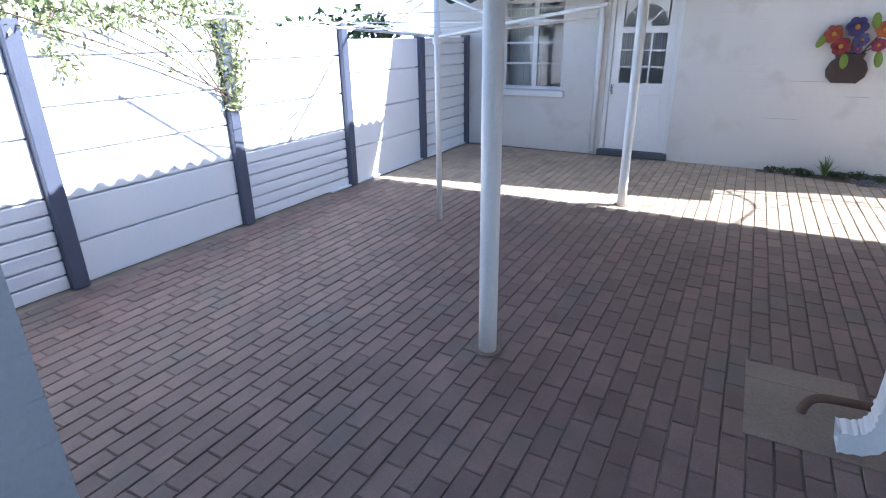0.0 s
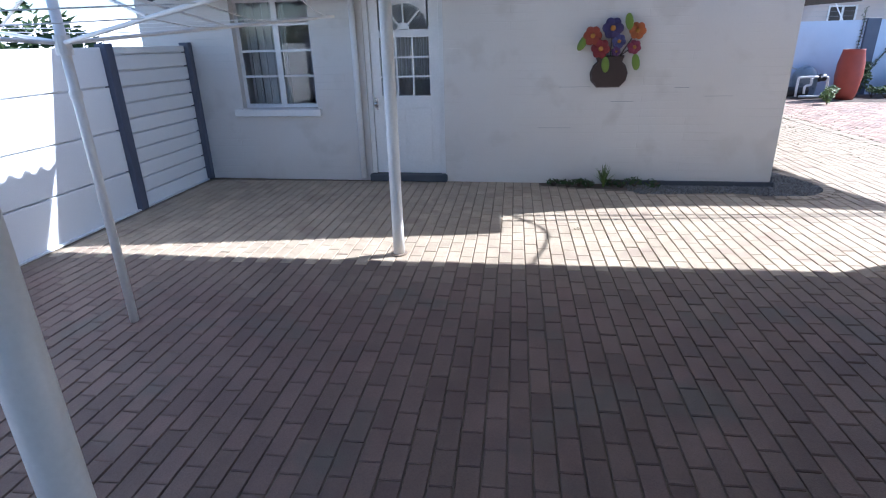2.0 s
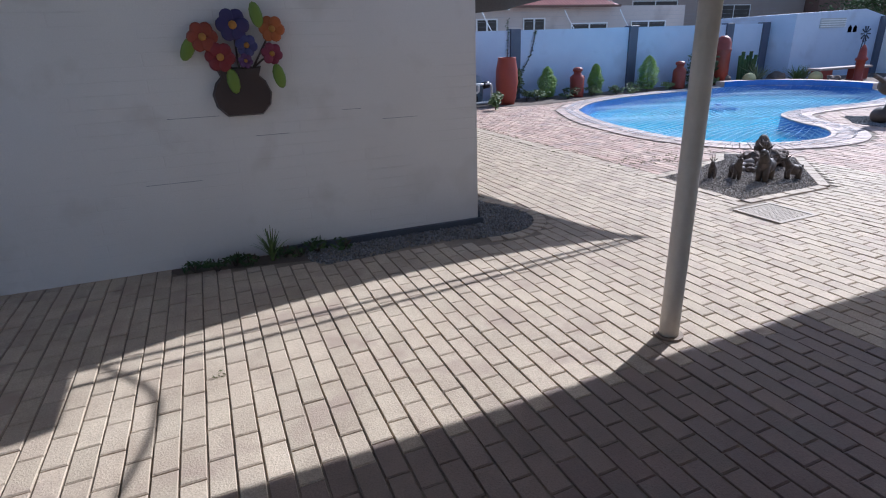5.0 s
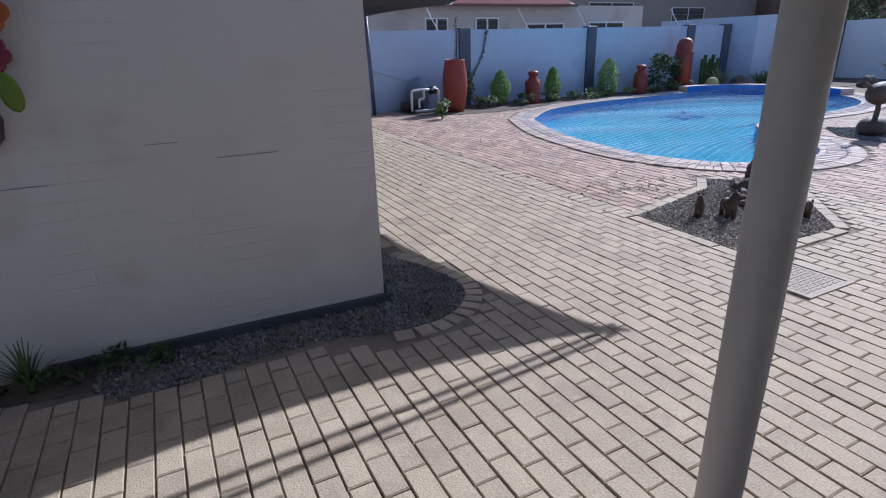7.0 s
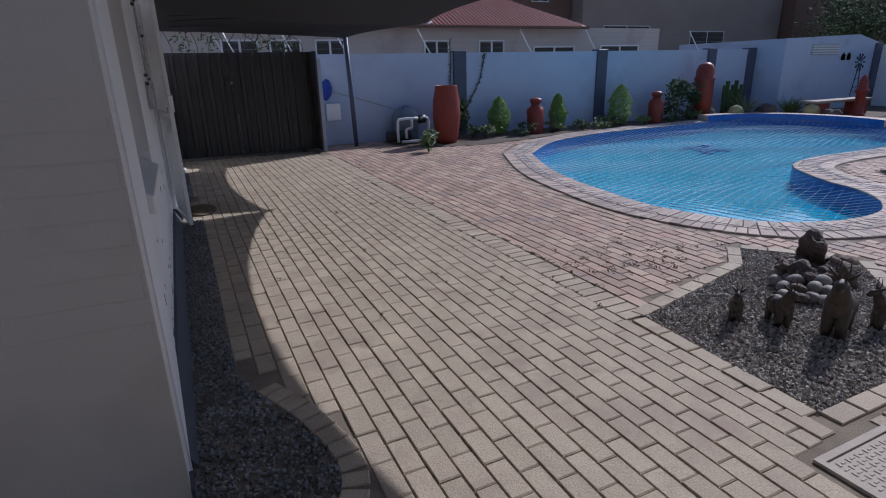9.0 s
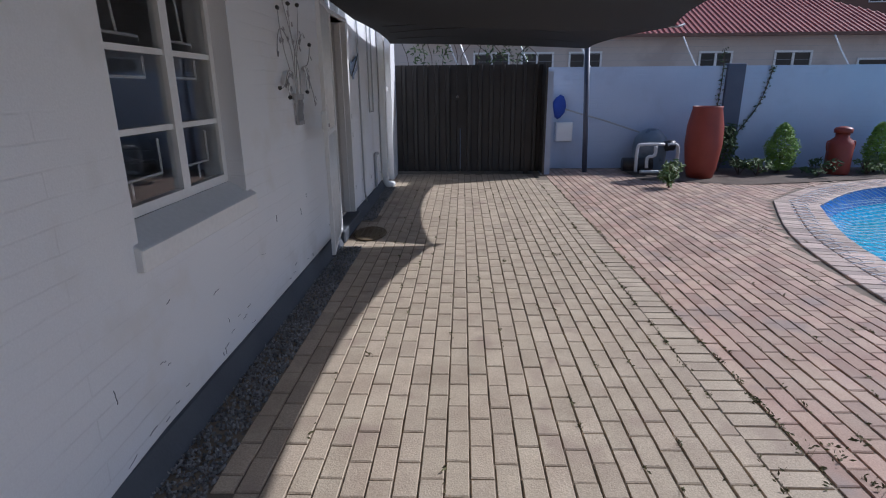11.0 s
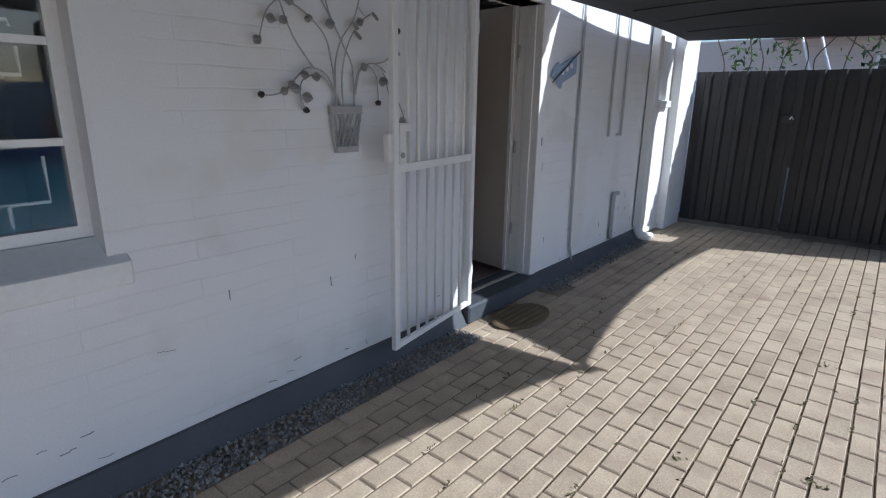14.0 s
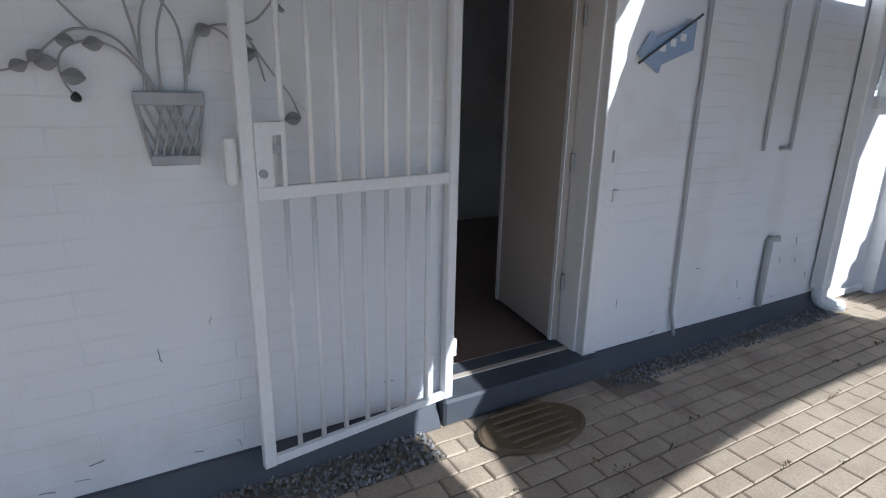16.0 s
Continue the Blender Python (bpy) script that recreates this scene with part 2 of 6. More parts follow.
def box(bm, x0, y0, z0, x1, y1, z1, bevel=0.0):
    r = bmesh.ops.create_cube(bm, size=1.0, matrix=Matrix.Translation(((x0 + x1) / 2, (y0 + y1) / 2, (z0 + z1) / 2)) @ Matrix.Diagonal((abs(x1 - x0), abs(y1 - y0), abs(z1 - z0), 1)))
    if bevel:
        es = list({e for v in r["verts"] for e in v.link_edges})
        bmesh.ops.bevel(bm, geom=es, offset=bevel, segments=1, affect="EDGES")
    return bm


def boxes(*rows, bevel=0.0):
    bm = bmesh.new()
    for r in rows:
        box(bm, *r, bevel=bevel)
    return bm


def tube(points, r, seg=10, bm=None, taper=None, caps=True):
    bm = bm or bmesh.new()
    pts = [Vector(p) for p in points]
    rings = []
    for i, p in enumerate(pts):
        d = (pts[min(i + 1, len(pts) - 1)] - pts[max(i - 1, 0)]).normalized()
        a = d.orthogonal().normalized() if not rings else (u - d * u.dot(d)).normalized()
        u = a
        b = d.cross(a)
        rad = r if taper is None else r + (taper - r) * i / (len(pts) - 1)
        rings.append([bm.verts.new(p + (a * math.cos(k * 2 * math.pi / seg) + b * math.sin(k * 2 * math.pi / seg)) * rad) for k in range(seg)])
    for q0, q1 in zip(rings, rings[1:]):
        for k in range(seg):
            bm.faces.new((q0[k], q0[(k + 1) % seg], q1[(k + 1) % seg], q1[k]))
    if caps:
        bm.faces.new(rings[0][::-1])
        bm.faces.new(rings[-1])
    return bm


def lathe(profile, seg=24, bm=None, at=(0, 0, 0)):
    bm = bm or bmesh.new()
    o = Vector(at)
    rings = [[bm.verts.new(o + Vector((max(r, 0.0005) * math.cos(k * 2 * math.pi / seg), max(r, 0.0005) * math.sin(k * 2 * math.pi / seg), z))) for k in range(seg)] for r, z in profile]
    for q0, q1 in zip(rings, rings[1:]):
        for k in range(seg):
            bm.faces.new((q0[k], q0[(k + 1) % seg], q1[(k + 1) % seg], q1[k]))
    bm.faces.new(rings[0][::-1])
    bm.faces.new(rings[-1])
    return bm


def bend(points, steps=6):
    """A smooth line through the points."""
    p = [Vector(q) for q in points]
    out = []
    for i in range(len(p) - 1):
        a, b, c, d = p[max(i - 1, 0)], p[i], p[i + 1], p[min(i + 2, len(p) - 1)]
        for k in range(steps):
            t = k / steps
            out.append(0.5 * ((2 * b) + (c - a) * t + (2 * a - 5 * b + 4 * c - d) * t * t + (3 * b - a - 3 * c + d) * t ** 3))
    out.append(p[-1])
    return out


def mesh_stuff(name, verts, faces, material, label, category, kind="stuff", parent=None):
    me = bpy.data.meshes.new(name)
    me.from_pydata(verts, [], faces)
    me.materials.append(material)
    ob = new(name, me)
    if parent is not None:
        ob.parent = parent
        ob["kind"] = kind
        return ob
    return tagged(ob, label, category, "", kind)


def inside(poly, x, y):
    r = False
    for (x0, y0), (x1, y1) in zip(poly, poly[1:] + poly[:1]):
        if (y0 > y) != (y1 > y) and x < (x1 - x0) * (y - y0) / (y1 - y0) + x0:
            r = not r
    return r


def grown(poly, d):
    """A closed outline moved outward by d."""
    out = []
    area = sum(a[0] * b[1] - b[0] * a[1] for a, b in zip(poly, poly[1:] + poly[:1]))
    s = 1 if area > 0 else -1
    for i in range(len(poly)):
        a, b, c = Vector(poly[i - 1]), Vector(poly[i]), Vector(poly[(i + 1) % len(poly)])
        n1, n2 = (b - a).normalized(), (c - b).normalized()
        t = (n1 + n2).normalized()
        m = Vector((t.y, -t.x)) * s
        k = max(0.5, m.dot(Vector((n1.y, -n1.x)) * s))
        out.append(tuple(b + m * (d / k)))
    return out


def leaves(bm, spots, size, rng):
    for p in spots:
        a = Vector((rng.gauss(0, 1), rng.gauss(0, 1), rng.gauss(0, 1))).normalized()
        b = a.orthogonal().normalized()
        s = size * rng.uniform(0.6, 1.3)
        c = a.cross(b)
        q = [p - a * s, p + b * s * 0.38 + c * s * 0.1, p + a * s, p - b * s * 0.38 + c * s * 0.1]
        v = [bm.verts.new(k) for k in q]
        bm.faces.new((v[0], v[1], v[2]))
        bm.faces.new((v[0], v[2], v[3]))
    return bm


# ---- plan ----
HX, HY = 2.70, 8.0          # the house's corner
FX = -4.0                   # the side fence
BY = 17.6                   # the back wall
POOL = [tuple(p[:2]) for p in bend([(8.55, 14.2, 0), (7.85, 12.6, 0), (7.55, 11.2, 0), (7.5, 10.2, 0), (7.85, 9.35, 0), (8.5, 8.98, 0), (9.3, 9.0, 0), (10.0, 9.5, 0), (10.4, 10.3, 0), (11.1, 11.1, 0), (12.3, 11.35, 0), (14.2, 11.35, 0), (16.2, 12.0, 0), (17.4, 13.4, 0), (17.3, 15.3, 0), (16.0, 16.2, 0), (13.8, 16.05, 0), (11.8, 15.95, 0), (9.9, 15.35, 0), (8.55, 14.2, 0)], 4)][:-1]
BED = [(5.33, 8.28), (6.66, 8.6), (7.0, 8.88), (7.5, 8.25), (6.4, 7.2), (5.28, 7.2)]
STRIP_S = [tuple(p[:2]) for p in bend([(1.2, 7.95, 0), (1.3, 7.5, 0), (2.2, 7.55, 0), (2.75, 7.42, 0), (3.1, 7.52, 0), (3.27, 7.8, 0), (3.2, 8.2, 0), (3.05, 8.55, 0)], 4)] + [(2.98, 8.75), (2.74, 8.75), (2.74, 7.95)]
STRIP_E = [(2.74, 8.7), (2.98, 8.7), (2.98, 12.3), (2.74, 12.3)]
STRIP_N = [(2.74, 13.4), (2.93, 13.4), (2.91, 15.6), (2.74, 15.6)]
WEEDBED = [(0.2, 7.935), (0.28, 7.80), (0.8, 7.72), (1.34, 7.60), (1.34, 7.89)]
DRAIN = (4.95, 6.55, 5.42, 7.02)
BIRDBED = [(10.7, 8.6), (11.9, 8.6), (12.3, 9.6), (11.6, 10.2), (10.9, 9.6)]
BACKBED = [(6.9, 16.3), (8.3, 15.75), (9.4, 15.95), (11.6, 16.5), (13.8, 16.65), (16.0, 16.8), (17.6, 16.0), (18.2, 14.5), (24, 14.0), (24, BY), (6.9, BY)]

def bands(poly, z, outside=0.0):
    """Flat faces inside an outline, or outside it out to a far square."""
    m_ = bmesh.new()
    cuts = sorted({p[1] for p in poly} | ({-outside, outside} if outside else set()))
    for ya, yb in zip(cuts, cuts[1:]):
        ym, rows = (ya + yb) / 2, []
        for p, q in zip(poly, poly[1:] + poly[:1]):
            if (p[1] > ym) != (q[1] > ym):
                s = (q[0] - p[0]) / (q[1] - p[1])
                rows.append((p[0] + s * (ym - p[1]), p[0] + s * (ya - p[1]), p[0] + s * (yb - p[1])))
        rows.sort()
        ends = [r[1:] for r in rows]
        if outside:
            ends = [(-outside, -outside)] + ends + [(outside, outside)]
        for l_, r_ in zip(ends[::2], ends[1::2]):
            m_.faces.new([m_.verts.new(p) for p in ((l_[0], ya, z), (r_[0], ya, z), (r_[1], yb, z), (l_[1], yb, z))])
    bmesh.ops.remove_doubles(m_, verts=m_.verts[:], dist=0.0005)
    return m_


# ground: one sheet to the horizon, open where the pool is
bm = bands(POOL, -0.0085, 150)
tagged(part("ground", bm, M_JOINT), "sandy ground under paved yard", "ground", kind="structure")


def soil(poly, z, name, label):
    b = bands(poly, z)
    return tagged(part(name, b, M_EARTH), label, "soil", kind="structure")


soil(BACKBED, 0.006, "ground_planting_bed", "bare brown soil along the back wall")

soil(WEEDBED, -0.002, "ground_wall_foot", "dark damp soil along the wall foot")

# ---- house ----
TH = 0.23


def wall_with_holes(name, along, at0, at1, face, z1, holes, material, label, outward):
    """A wall along x or y whose outer face lies at face; holes are (a0, a1, z0, z1)."""
    cuts = sorted({at0, at1, *[h[0] for h in holes], *[h[1] for h in holes]})
    b = bmesh.new()
    other = face - outward * TH
    for a0, a1 in zip(cuts, cuts[1:]):
        zs = sorted([(h[2], h[3]) for h in holes if h[0] <= a0 and h[1] >= a1])
        z = 0.0
        for lo, hi in zs + [(z1, z1)]:
            if lo - z > 0.001:
                if along == "x":
                    box(b, a0, min(face, other), z, a1, max(face, other), lo)
                else:
                    box(b, min(face, other), a0, z, max(face, other), a1, lo)
            z = hi
    return tagged(part(name, b, material), label, "wall", kind="structure")


D1 = (-1.80, -0.88, 0.08, 2.14)
W1 = (-3.40, -2.43, 0.88, 2.12)
D2 = (12.42, 13.34, 0.12, 2.16)
T2 = (12.42, 13.34, 2.20, 2.50)
W2 = (9.20, 10.30, 0.985, 2.12)
W3 = (15.86, 16.18, 1.52, 2.14)
wall_with_holes("wall_south", "x", -4.6, HX, HY, 2.9, [D1, W1], M_SHADEWALL, "cream painted brick wall of the house, darkened for its shade", -1)
wall_with_holes("wall_east", "y", HY + TH - 0.165, 16.9, HX, 2.9, [D2, T2, (W2[0], W2[1], 0.86, W2[3]), W3], M_WALL, "white painted brick wall with chipped paint", 1)
tagged(part("wall_inner", boxes((-4.6, 12.0, 0, -4.4, 17, 2.9), (-4.6, 16.9, 0, HX, 17.1, 2.9), (-4.6, 8.23, 0, -4.4, 12, 2.9), (-4.4, 10.9, 0, HX - TH, 11.0, 2.9), (-0.6, 11.0, 0, -0.5, 16.9, 2.9), (-1.0, 8.23, 0, -0.9, 10.9, 2.9)), M_WALL), "plain inner walls of the house", "wall", kind="structure")
tagged(part("floor", boxes((-4.4, 8.23, 0.0, HX - TH, 16.9, 0.10)), M_TILE), "brown tiled floor inside the house", "floor", kind="structure")
tagged(part("ceiling", boxes((-4.6, 8.0, 2.9, HX, 17.1, 2.98)), M_WALL), "plain white ceiling", "ceiling", kind="structure")
tagged(part("plinth", boxes((1.0, HY - 0.035, 0.0, HX + 0.03, HY, 0.05), (HX, HY - 0.012, 0.0, HX + 0.014, HY + 0.1, 0.11)), M_PLINTH), "dark grey painted base along the house wall", "plinth", kind="structure")



def fillet(y0, y1, top=0.115, reach=0.075):
    """A painted cement slope from the wall down to the ground."""
    b_ = bmesh.new()
    ends_ = []
    n_ = max(2, int((y1 - y0) / 0.25))
    for k in range(n_ + 1):
        y = y0 + (y1 - y0) * k / n_
        w = 0.006 * noise.noise(Vector((y * 2.1, 3.3, 0)))
        ends_.append([b_.verts.new(p) for p in ((HX + 0.001, y, 0.0), (HX + 0.001, y, top + w), (HX + 0.018, y, top + w - 0.004), (HX + reach + w, y, -0.004))])
    for p, q in zip(ends_, ends_[1:]):
        for k in range(4):
            b_.faces.new((p[k], p[(k + 1) % 4], q[(k + 1) % 4], q[k]))
    b_.faces.new(ends_[0])
    b_.faces.new(ends_[-1][::-1])
    return b_


for y0, y1 in ((HY + 0.1, 12.39), (13.37, 15.6)):
    tagged(part("plinth_slope", fillet(y0, y1), M_PLINTH), "dark grey painted cement slope along the wall foot", "plinth", kind="structure")

# the house's eave and the patio's roof
bm = bmesh.new()
eave = [(-4.6, 6.27), (2.93, 7.39), (2.93, 17.1), (-4.6, 17.1)]
lo = [bm.verts.new((x, y, 2.99)) for x, y in eave]
hi = [bm.verts.new((x, y, 3.06)) for x, y in eave]
for v in lo[:2] + hi[:2]:
    v.co.z -= 0.42
bm.faces.new(lo[::-1])
bm.faces.new(hi)
for k in range(4):
    bm.faces.new((lo[k], lo[(k + 1) % 4], hi[(k + 1) % 4], hi[k]))
tagged(part("house_roof", bm, M_SHEET), "grey sheet roof of the house with a wide eave", "roof", kind="structure")


def corrugated(x0, x1, y0, y1, z, pitch=0.15, amp=0.022):
    """Sheet whose waves run along x, so that its ends along y are scalloped."""
    b = bmesh.new()
    n = int((y1 - y0) / pitch * 8)
    rows = []
    for k in range(n + 1):
        y = y0 + (y1 - y0) * k / n
        h = amp * math.sin(2 * math.pi * (y - y0) / pitch)
        rows.append([b.verts.new((x, y, z + h + t)) for x in (x0, x1) for t in (0, 0.006)])
    for p, q in zip(rows, rows[1:]):
        b.faces.new((p[0], p[2], q[2], q[0]))
        b.faces.new((p[1], q[1], q[3], p[3]))
        b.faces.new((p[0], q[0], q[1], p[1]))
        b.faces.new((p[2], p[3], q[3], q[2]))
    return b


roof = root("patio_roof", "corrugated sheet roof over the patio on white poles", "roof", kind="structure")
part("roof_sheet", corrugated(-1.9, 8.0, 0.42, 6.62, 2.43), M_SHEET, roof)
for y in (2.4, 5.55):
    part("beam", boxes((-1.8, y - 0.03, 2.28, 8.0, y + 0.03, 2.40)), M_TRIM, roof)


def pole(x, y, r, h, label, m_=M_POLE):
    p = root("patio_pole", label, "pole", (x, y, 0), group="patio poles")
    part("shaft", tube([(0, 0, 0.0), (0, 0, 0.3), (0, 0, h)], r, 20), m_, p, smooth=True)
    part("foot", tube([(0, 0, 0.0), (0, 0, 0.012)], r * 1.5, 20), M_CEMENT, p, "worn cement collar")
    return p


pole(-1.05, 2.40, 0.05, 2.28, "white painted steel pole on the paving")
pole(-0.97, 5.57, 0.045, 2.28, "white painted steel pole on the paving")
pole(2.75, 5.57, 0.05, 2.28, "cream painted steel pole on the paving", mat("cream pole paint", (0.60, 0.54, 0.46), (0.68, 0.62, 0.54), 0.5, 5, 60, 0.08))

# ---- side fence of precast panels ----
fence = root("precast_fence", "white precast panel fence with navy posts", "fence", (FX, 0, 0))
POSTS = [0.2, 1.83, 3.40, 5.02, 6.68, 8.08]
TOPS = [1.80, 1.78, 1.80, 1.78, 1.66, 1.66]
for y, top in zip(POSTS, TOPS):
    part("post", boxes((-0.07, y - 0.055, 0, 0.05, y + 0.055, top), bevel=0.008), M_NAVY, fence, "navy painted concrete post")
BAYS = [0.11, 0.31, 0.11, 0.42, 0.155]
for (y0, y1), rise, top in zip(zip(POSTS, POSTS[1:]), BAYS, (1.78, 1.76, 1.76, 1.64, 1.64)):
    part("backing", boxes((-0.062, y0 + 0.06, 0.01, -0.046, y1 - 0.06, top - 0.02)), M_FENCE, fence)
    z, k = 0.01, 0
    while z < top - 0.01:
        step = rise
        if rise == 0.11 and z > 0.6:
            step = 0.40
        z1 = min(z + step, top)
        part("panel", boxes((-0.045, y0 + 0.055, z, -0.005, y1 - 0.055, z1 - 0.013), bevel=0.007), M_FENCE, fence)
        z, k = z1, k + 1
part("kerb", boxes((0.0, 4.6, 0.0, 0.035, 8.0, 0.02), bevel=0.005), M_FENCE, fence)
tagged(part("wall_side_far", boxes((-4.2, -3, 0, -4.06, 0.14, 1.8), (-4.35, 8.23, 0, -4.12, 8.4, 1.7)), M_FENCE), "plain white wall closing the yard", "wall", kind="structure")
tagged(part("wall_start", boxes((-4.0, 0.10, 0, -0.93, 0.33, 2.4), (0.79, -3.0, 0, 6.0, 2.28, 2.26))
            , M_GREYWALL), "grey painted brick wall beside the patio", "wall", kind="structure")

# ---- shade sails over the drive ----
def sail(corners, sag, drop, dip=0.0, n=16):
    """A cloth between four corners, with hollow edges."""
    a, b, c, d = [Vector(k) for k in corners]
    mid = (a + b + c + d) / 4
    bm_ = bmesh.new()
    grid = []
    for i in range(n + 1):
        row = []
        for j in range(n + 1):
            u, v = i / n, j / n
            p = a * (1 - u) * (1 - v) + b * u * (1 - v) + c * u * v + d * (1 - u) * v
            iu, iv = 4 * u * (1 - u), 4 * v * (1 - v)
            # edges draw in towards the middle line
            p += (a + (b - a) * u - (d + (c - d) * u)) * (sag[2] * iu * v - sag[0] * iu * (1 - v))
            p += (a + (d - a) * v - (b + (c - b) * v)) * (sag[1] * iv * u - sag[3] * iv * (1 - u))
            p.z += drop * iu * iv - dip * iu * v ** 3
            row.append(bm_.verts.new(p))
        grid.append(row)
    for i in range(n):
        for j in range(n):
            bm_.faces.new((grid[i][j], grid[i + 1][j], grid[i + 1][j + 1], grid[i][j + 1]))
    return bm_


TA, TB, SA, SB, SC, PB = (6.2, 7.9, 2.1), (6.17, 13.38, 2.085), (2.72, 7.8, 2.4), (2.76, 13.6, 2.22), (2.8, 16.4, 2.17), (6.05, 16.95, 2.10)
sails = []
for corners, sag, lab in (((SA, TA, TB, SB), (0.05, 0.13, 0.04, 0.0), "black shade cloth sail tied to the house wall"), ((SB, TB, PB, SC), (0.055, 0.05, 0.07, 0.02), "black shade cloth sail over the drive gate")):
    s = root("shade_sail", lab, "shade sail", group="shade sails")
    part("cloth", sail(corners, sag, 0.12, 0.0 if sails else 0.09), M_CLOTH, s, smooth=True)
    for k in (1, 2, 3):
        a_, b_ = Vector(corners[0]).lerp(Vector(corners[3]), k / 4), Vector(corners[1]).lerp(Vector(corners[2]), k / 4)
        iv = 4 * (k / 4) * (1 - k / 4)
        line = []
        for m in range(9):
            u = 0.06 + 0.82 * m / 8
            p = a_.lerp(b_, u)
            p.z += 0.12 * 4 * u * (1 - u) * iv - 0.006
            line.append(p)
        part("seam", tube(line, 0.006, 5), M_CLOTH, s)
    if not sails:
        for d in (0.0, 0.16):
            p, q = Vector(corners[0]) + Vector((0, -d, 0)), Vector(corners[1]) + Vector((0, -d * 0.3, 0))
            part("edge_cable", tube([p, (p + q) / 2, q], 0.016, 6), M_IRON, s)
    for c_, d_ in ((1, Vector((0.12, -0.05, 0.03))), (2, Vector((0.12, 0.05, 0.03)))):
        p = Vector(corners[c_])
        if not sails:
            part("corner_plate", boxes((p.x - 0.05, p.y - 0.05, p.z - 0.004, p.x + 0.06, p.y + 0.05, p.z + 0.004), bevel=0.002), M_IRON, s, "steel corner plate")
            part("shackle", tube([p + Vector((0.04, 0, 0)), p + d_], 0.012, 8), M_IRON, s)
    sails.append(s)
post = root("sail_post", "slanting navy steel post holding a shade sail", "post", (6.18, 17.15, 0))
part("shaft", tube([(0, 0, 0), (-0.06, -0.1, 1.0), (-0.13, -0.2, 2.12)], 0.045, 14), M_NAVY, post, smooth=True)

# ---- drive gate ----
gate = root("drive_gate", "closed charcoal corrugated steel double gate", "gate", (2.80, 16.95, 0))


def ribbed(x0, x1, z0, z1, pitch=0.19, depth=0.035):
    b = bmesh.new()
    prof, x = [], x0
    while x < x1 - 0.01:
        for f, h in ((0, 0), (0.52, 0), (0.62, -depth), (0.90, -depth)):
            prof.append((min(x + f * pitch, x1), h))
        x += pitch
    prof.append((x1, 0))
    rows = [[b.verts.new((px, h + t, z)) for z in (z0, z1) for t in (0, 0.004)] for px, h in prof]
    for p, q in zip(rows, rows[1:]):
        if (p[0].co - q[0].co).length < 1e-5:
            continue
        b.faces.new((p[0], q[0], q[2], p[2]))
        b.faces.new((p[1], p[3], q[3], q[1]))
        b.faces.new((p[2], q[2], q[3], p[3]))
        b.faces.new((p[0], p[1], q[1], q[0]))
    return b


for x0, x1 in ((0.0, 1.11), (1.13, 2.24)):
    leaf = part("leaf", ribbed(x0, x1, 0.05, 1.86), M_GATE, gate)
    for z in (0.10, 1.70):
        part("rail", boxes((x0, 0.01, z, x1, 0.05, z + 0.05)), M_GATE, leaf)
part("meeting_strip", boxes((1.095, -0.045, 0.80, 1.145, -0.037, 1.86)), M_GATE, gate)
lock_ = part("lock_box", boxes((0.98, -0.06, 1.28, 1.10, -0.036, 1.38), bevel=0.005), M_GATE, gate)
part("padlock", tube(bend([(1.06, -0.07, 1.33), (1.075, -0.085, 1.36), (1.09, -0.07, 1.33)], 4), 0.008, 8), M_CHROME, lock_, "steel padlock")
part("side_panel", ribbed(2.27, 2.52, 0.05, 1.86), M_GATE, gate)
part("return_panel", boxes((2.52, -0.42, 0.05, 2.555, 0.05, 1.86)), M_GATE, gate)
part("gate_post", boxes((2.25, 0.01, 0, 2.33, 0.09, 1.9)), M_GATE, gate)

# ---- back wall ----
back = root("wall_back", "white painted boundary wall with navy piers", "wall", (0, BY, 0), kind="structure")
part("panel", boxes((2.6, 0.0, 0, 19.6, 0.15, 1.83)), M_BACK, back)
for x in (8.85, 12.97, 17.0, 18.7):
    part("pier", boxes((x - 0.16, -0.06, 0, x + 0.16, 0.21, 1.87), bevel=0.01), M_NAVY, back, "navy painted pier")
part("stub", boxes((5.35, -0.75, 0, 5.5, 0.0, 1.75)), M_BACK, back)

# ---- pool ----
WATER = -0.26
FLOOR = [(x + (11.5 - x) * 0.04, y + (13.0 - y) * 0.04) for x, y in POOL]
bm = bands(FLOOR, -1.25)
for (x0, y0), (x1, y1), (u0, v0), (u1, v1) in zip(POOL, POOL[1:] + POOL[:1], FLOOR, FLOOR[1:] + FLOOR[:1]):
    bm.faces.new([bm.verts.new(p) for p in ((x0, y0, -0.36), (x1, y1, -0.36), (u1, v1, -1.25), (u0, v0, -1.25))])
pool = root("swimming_pool", "kidney shaped blue swimming pool under a white net", "pool", kind="structure")
part("basin", bm, M_POOL, pool)
bm = bmesh.new()
top = [bm.verts.new((x, y, 0.0)) for x, y in POOL]
mid = [bm.verts.new((x, y, -0.37)) for x, y in POOL]
for k in range(len(POOL)):
    bm.faces.new((top[k], top[(k + 1) % len(POOL)], mid[(k + 1) % len(POOL)], mid[k]))
part("tile_band", bm, M_MOSAIC, pool, "dark blue mosaic waterline")
water = part("water", bands(POOL, WATER), M_WATER, pool)
water.visible_shadow = False
# raised ledge at the deep end
rim = [k for k in range(len(POOL)) if POOL[k][0] > 15.3 and POOL[k][1] > 12.9]
wide = grown(POOL, 0.32)
bm, bt = bmesh.new(), bmesh.new()
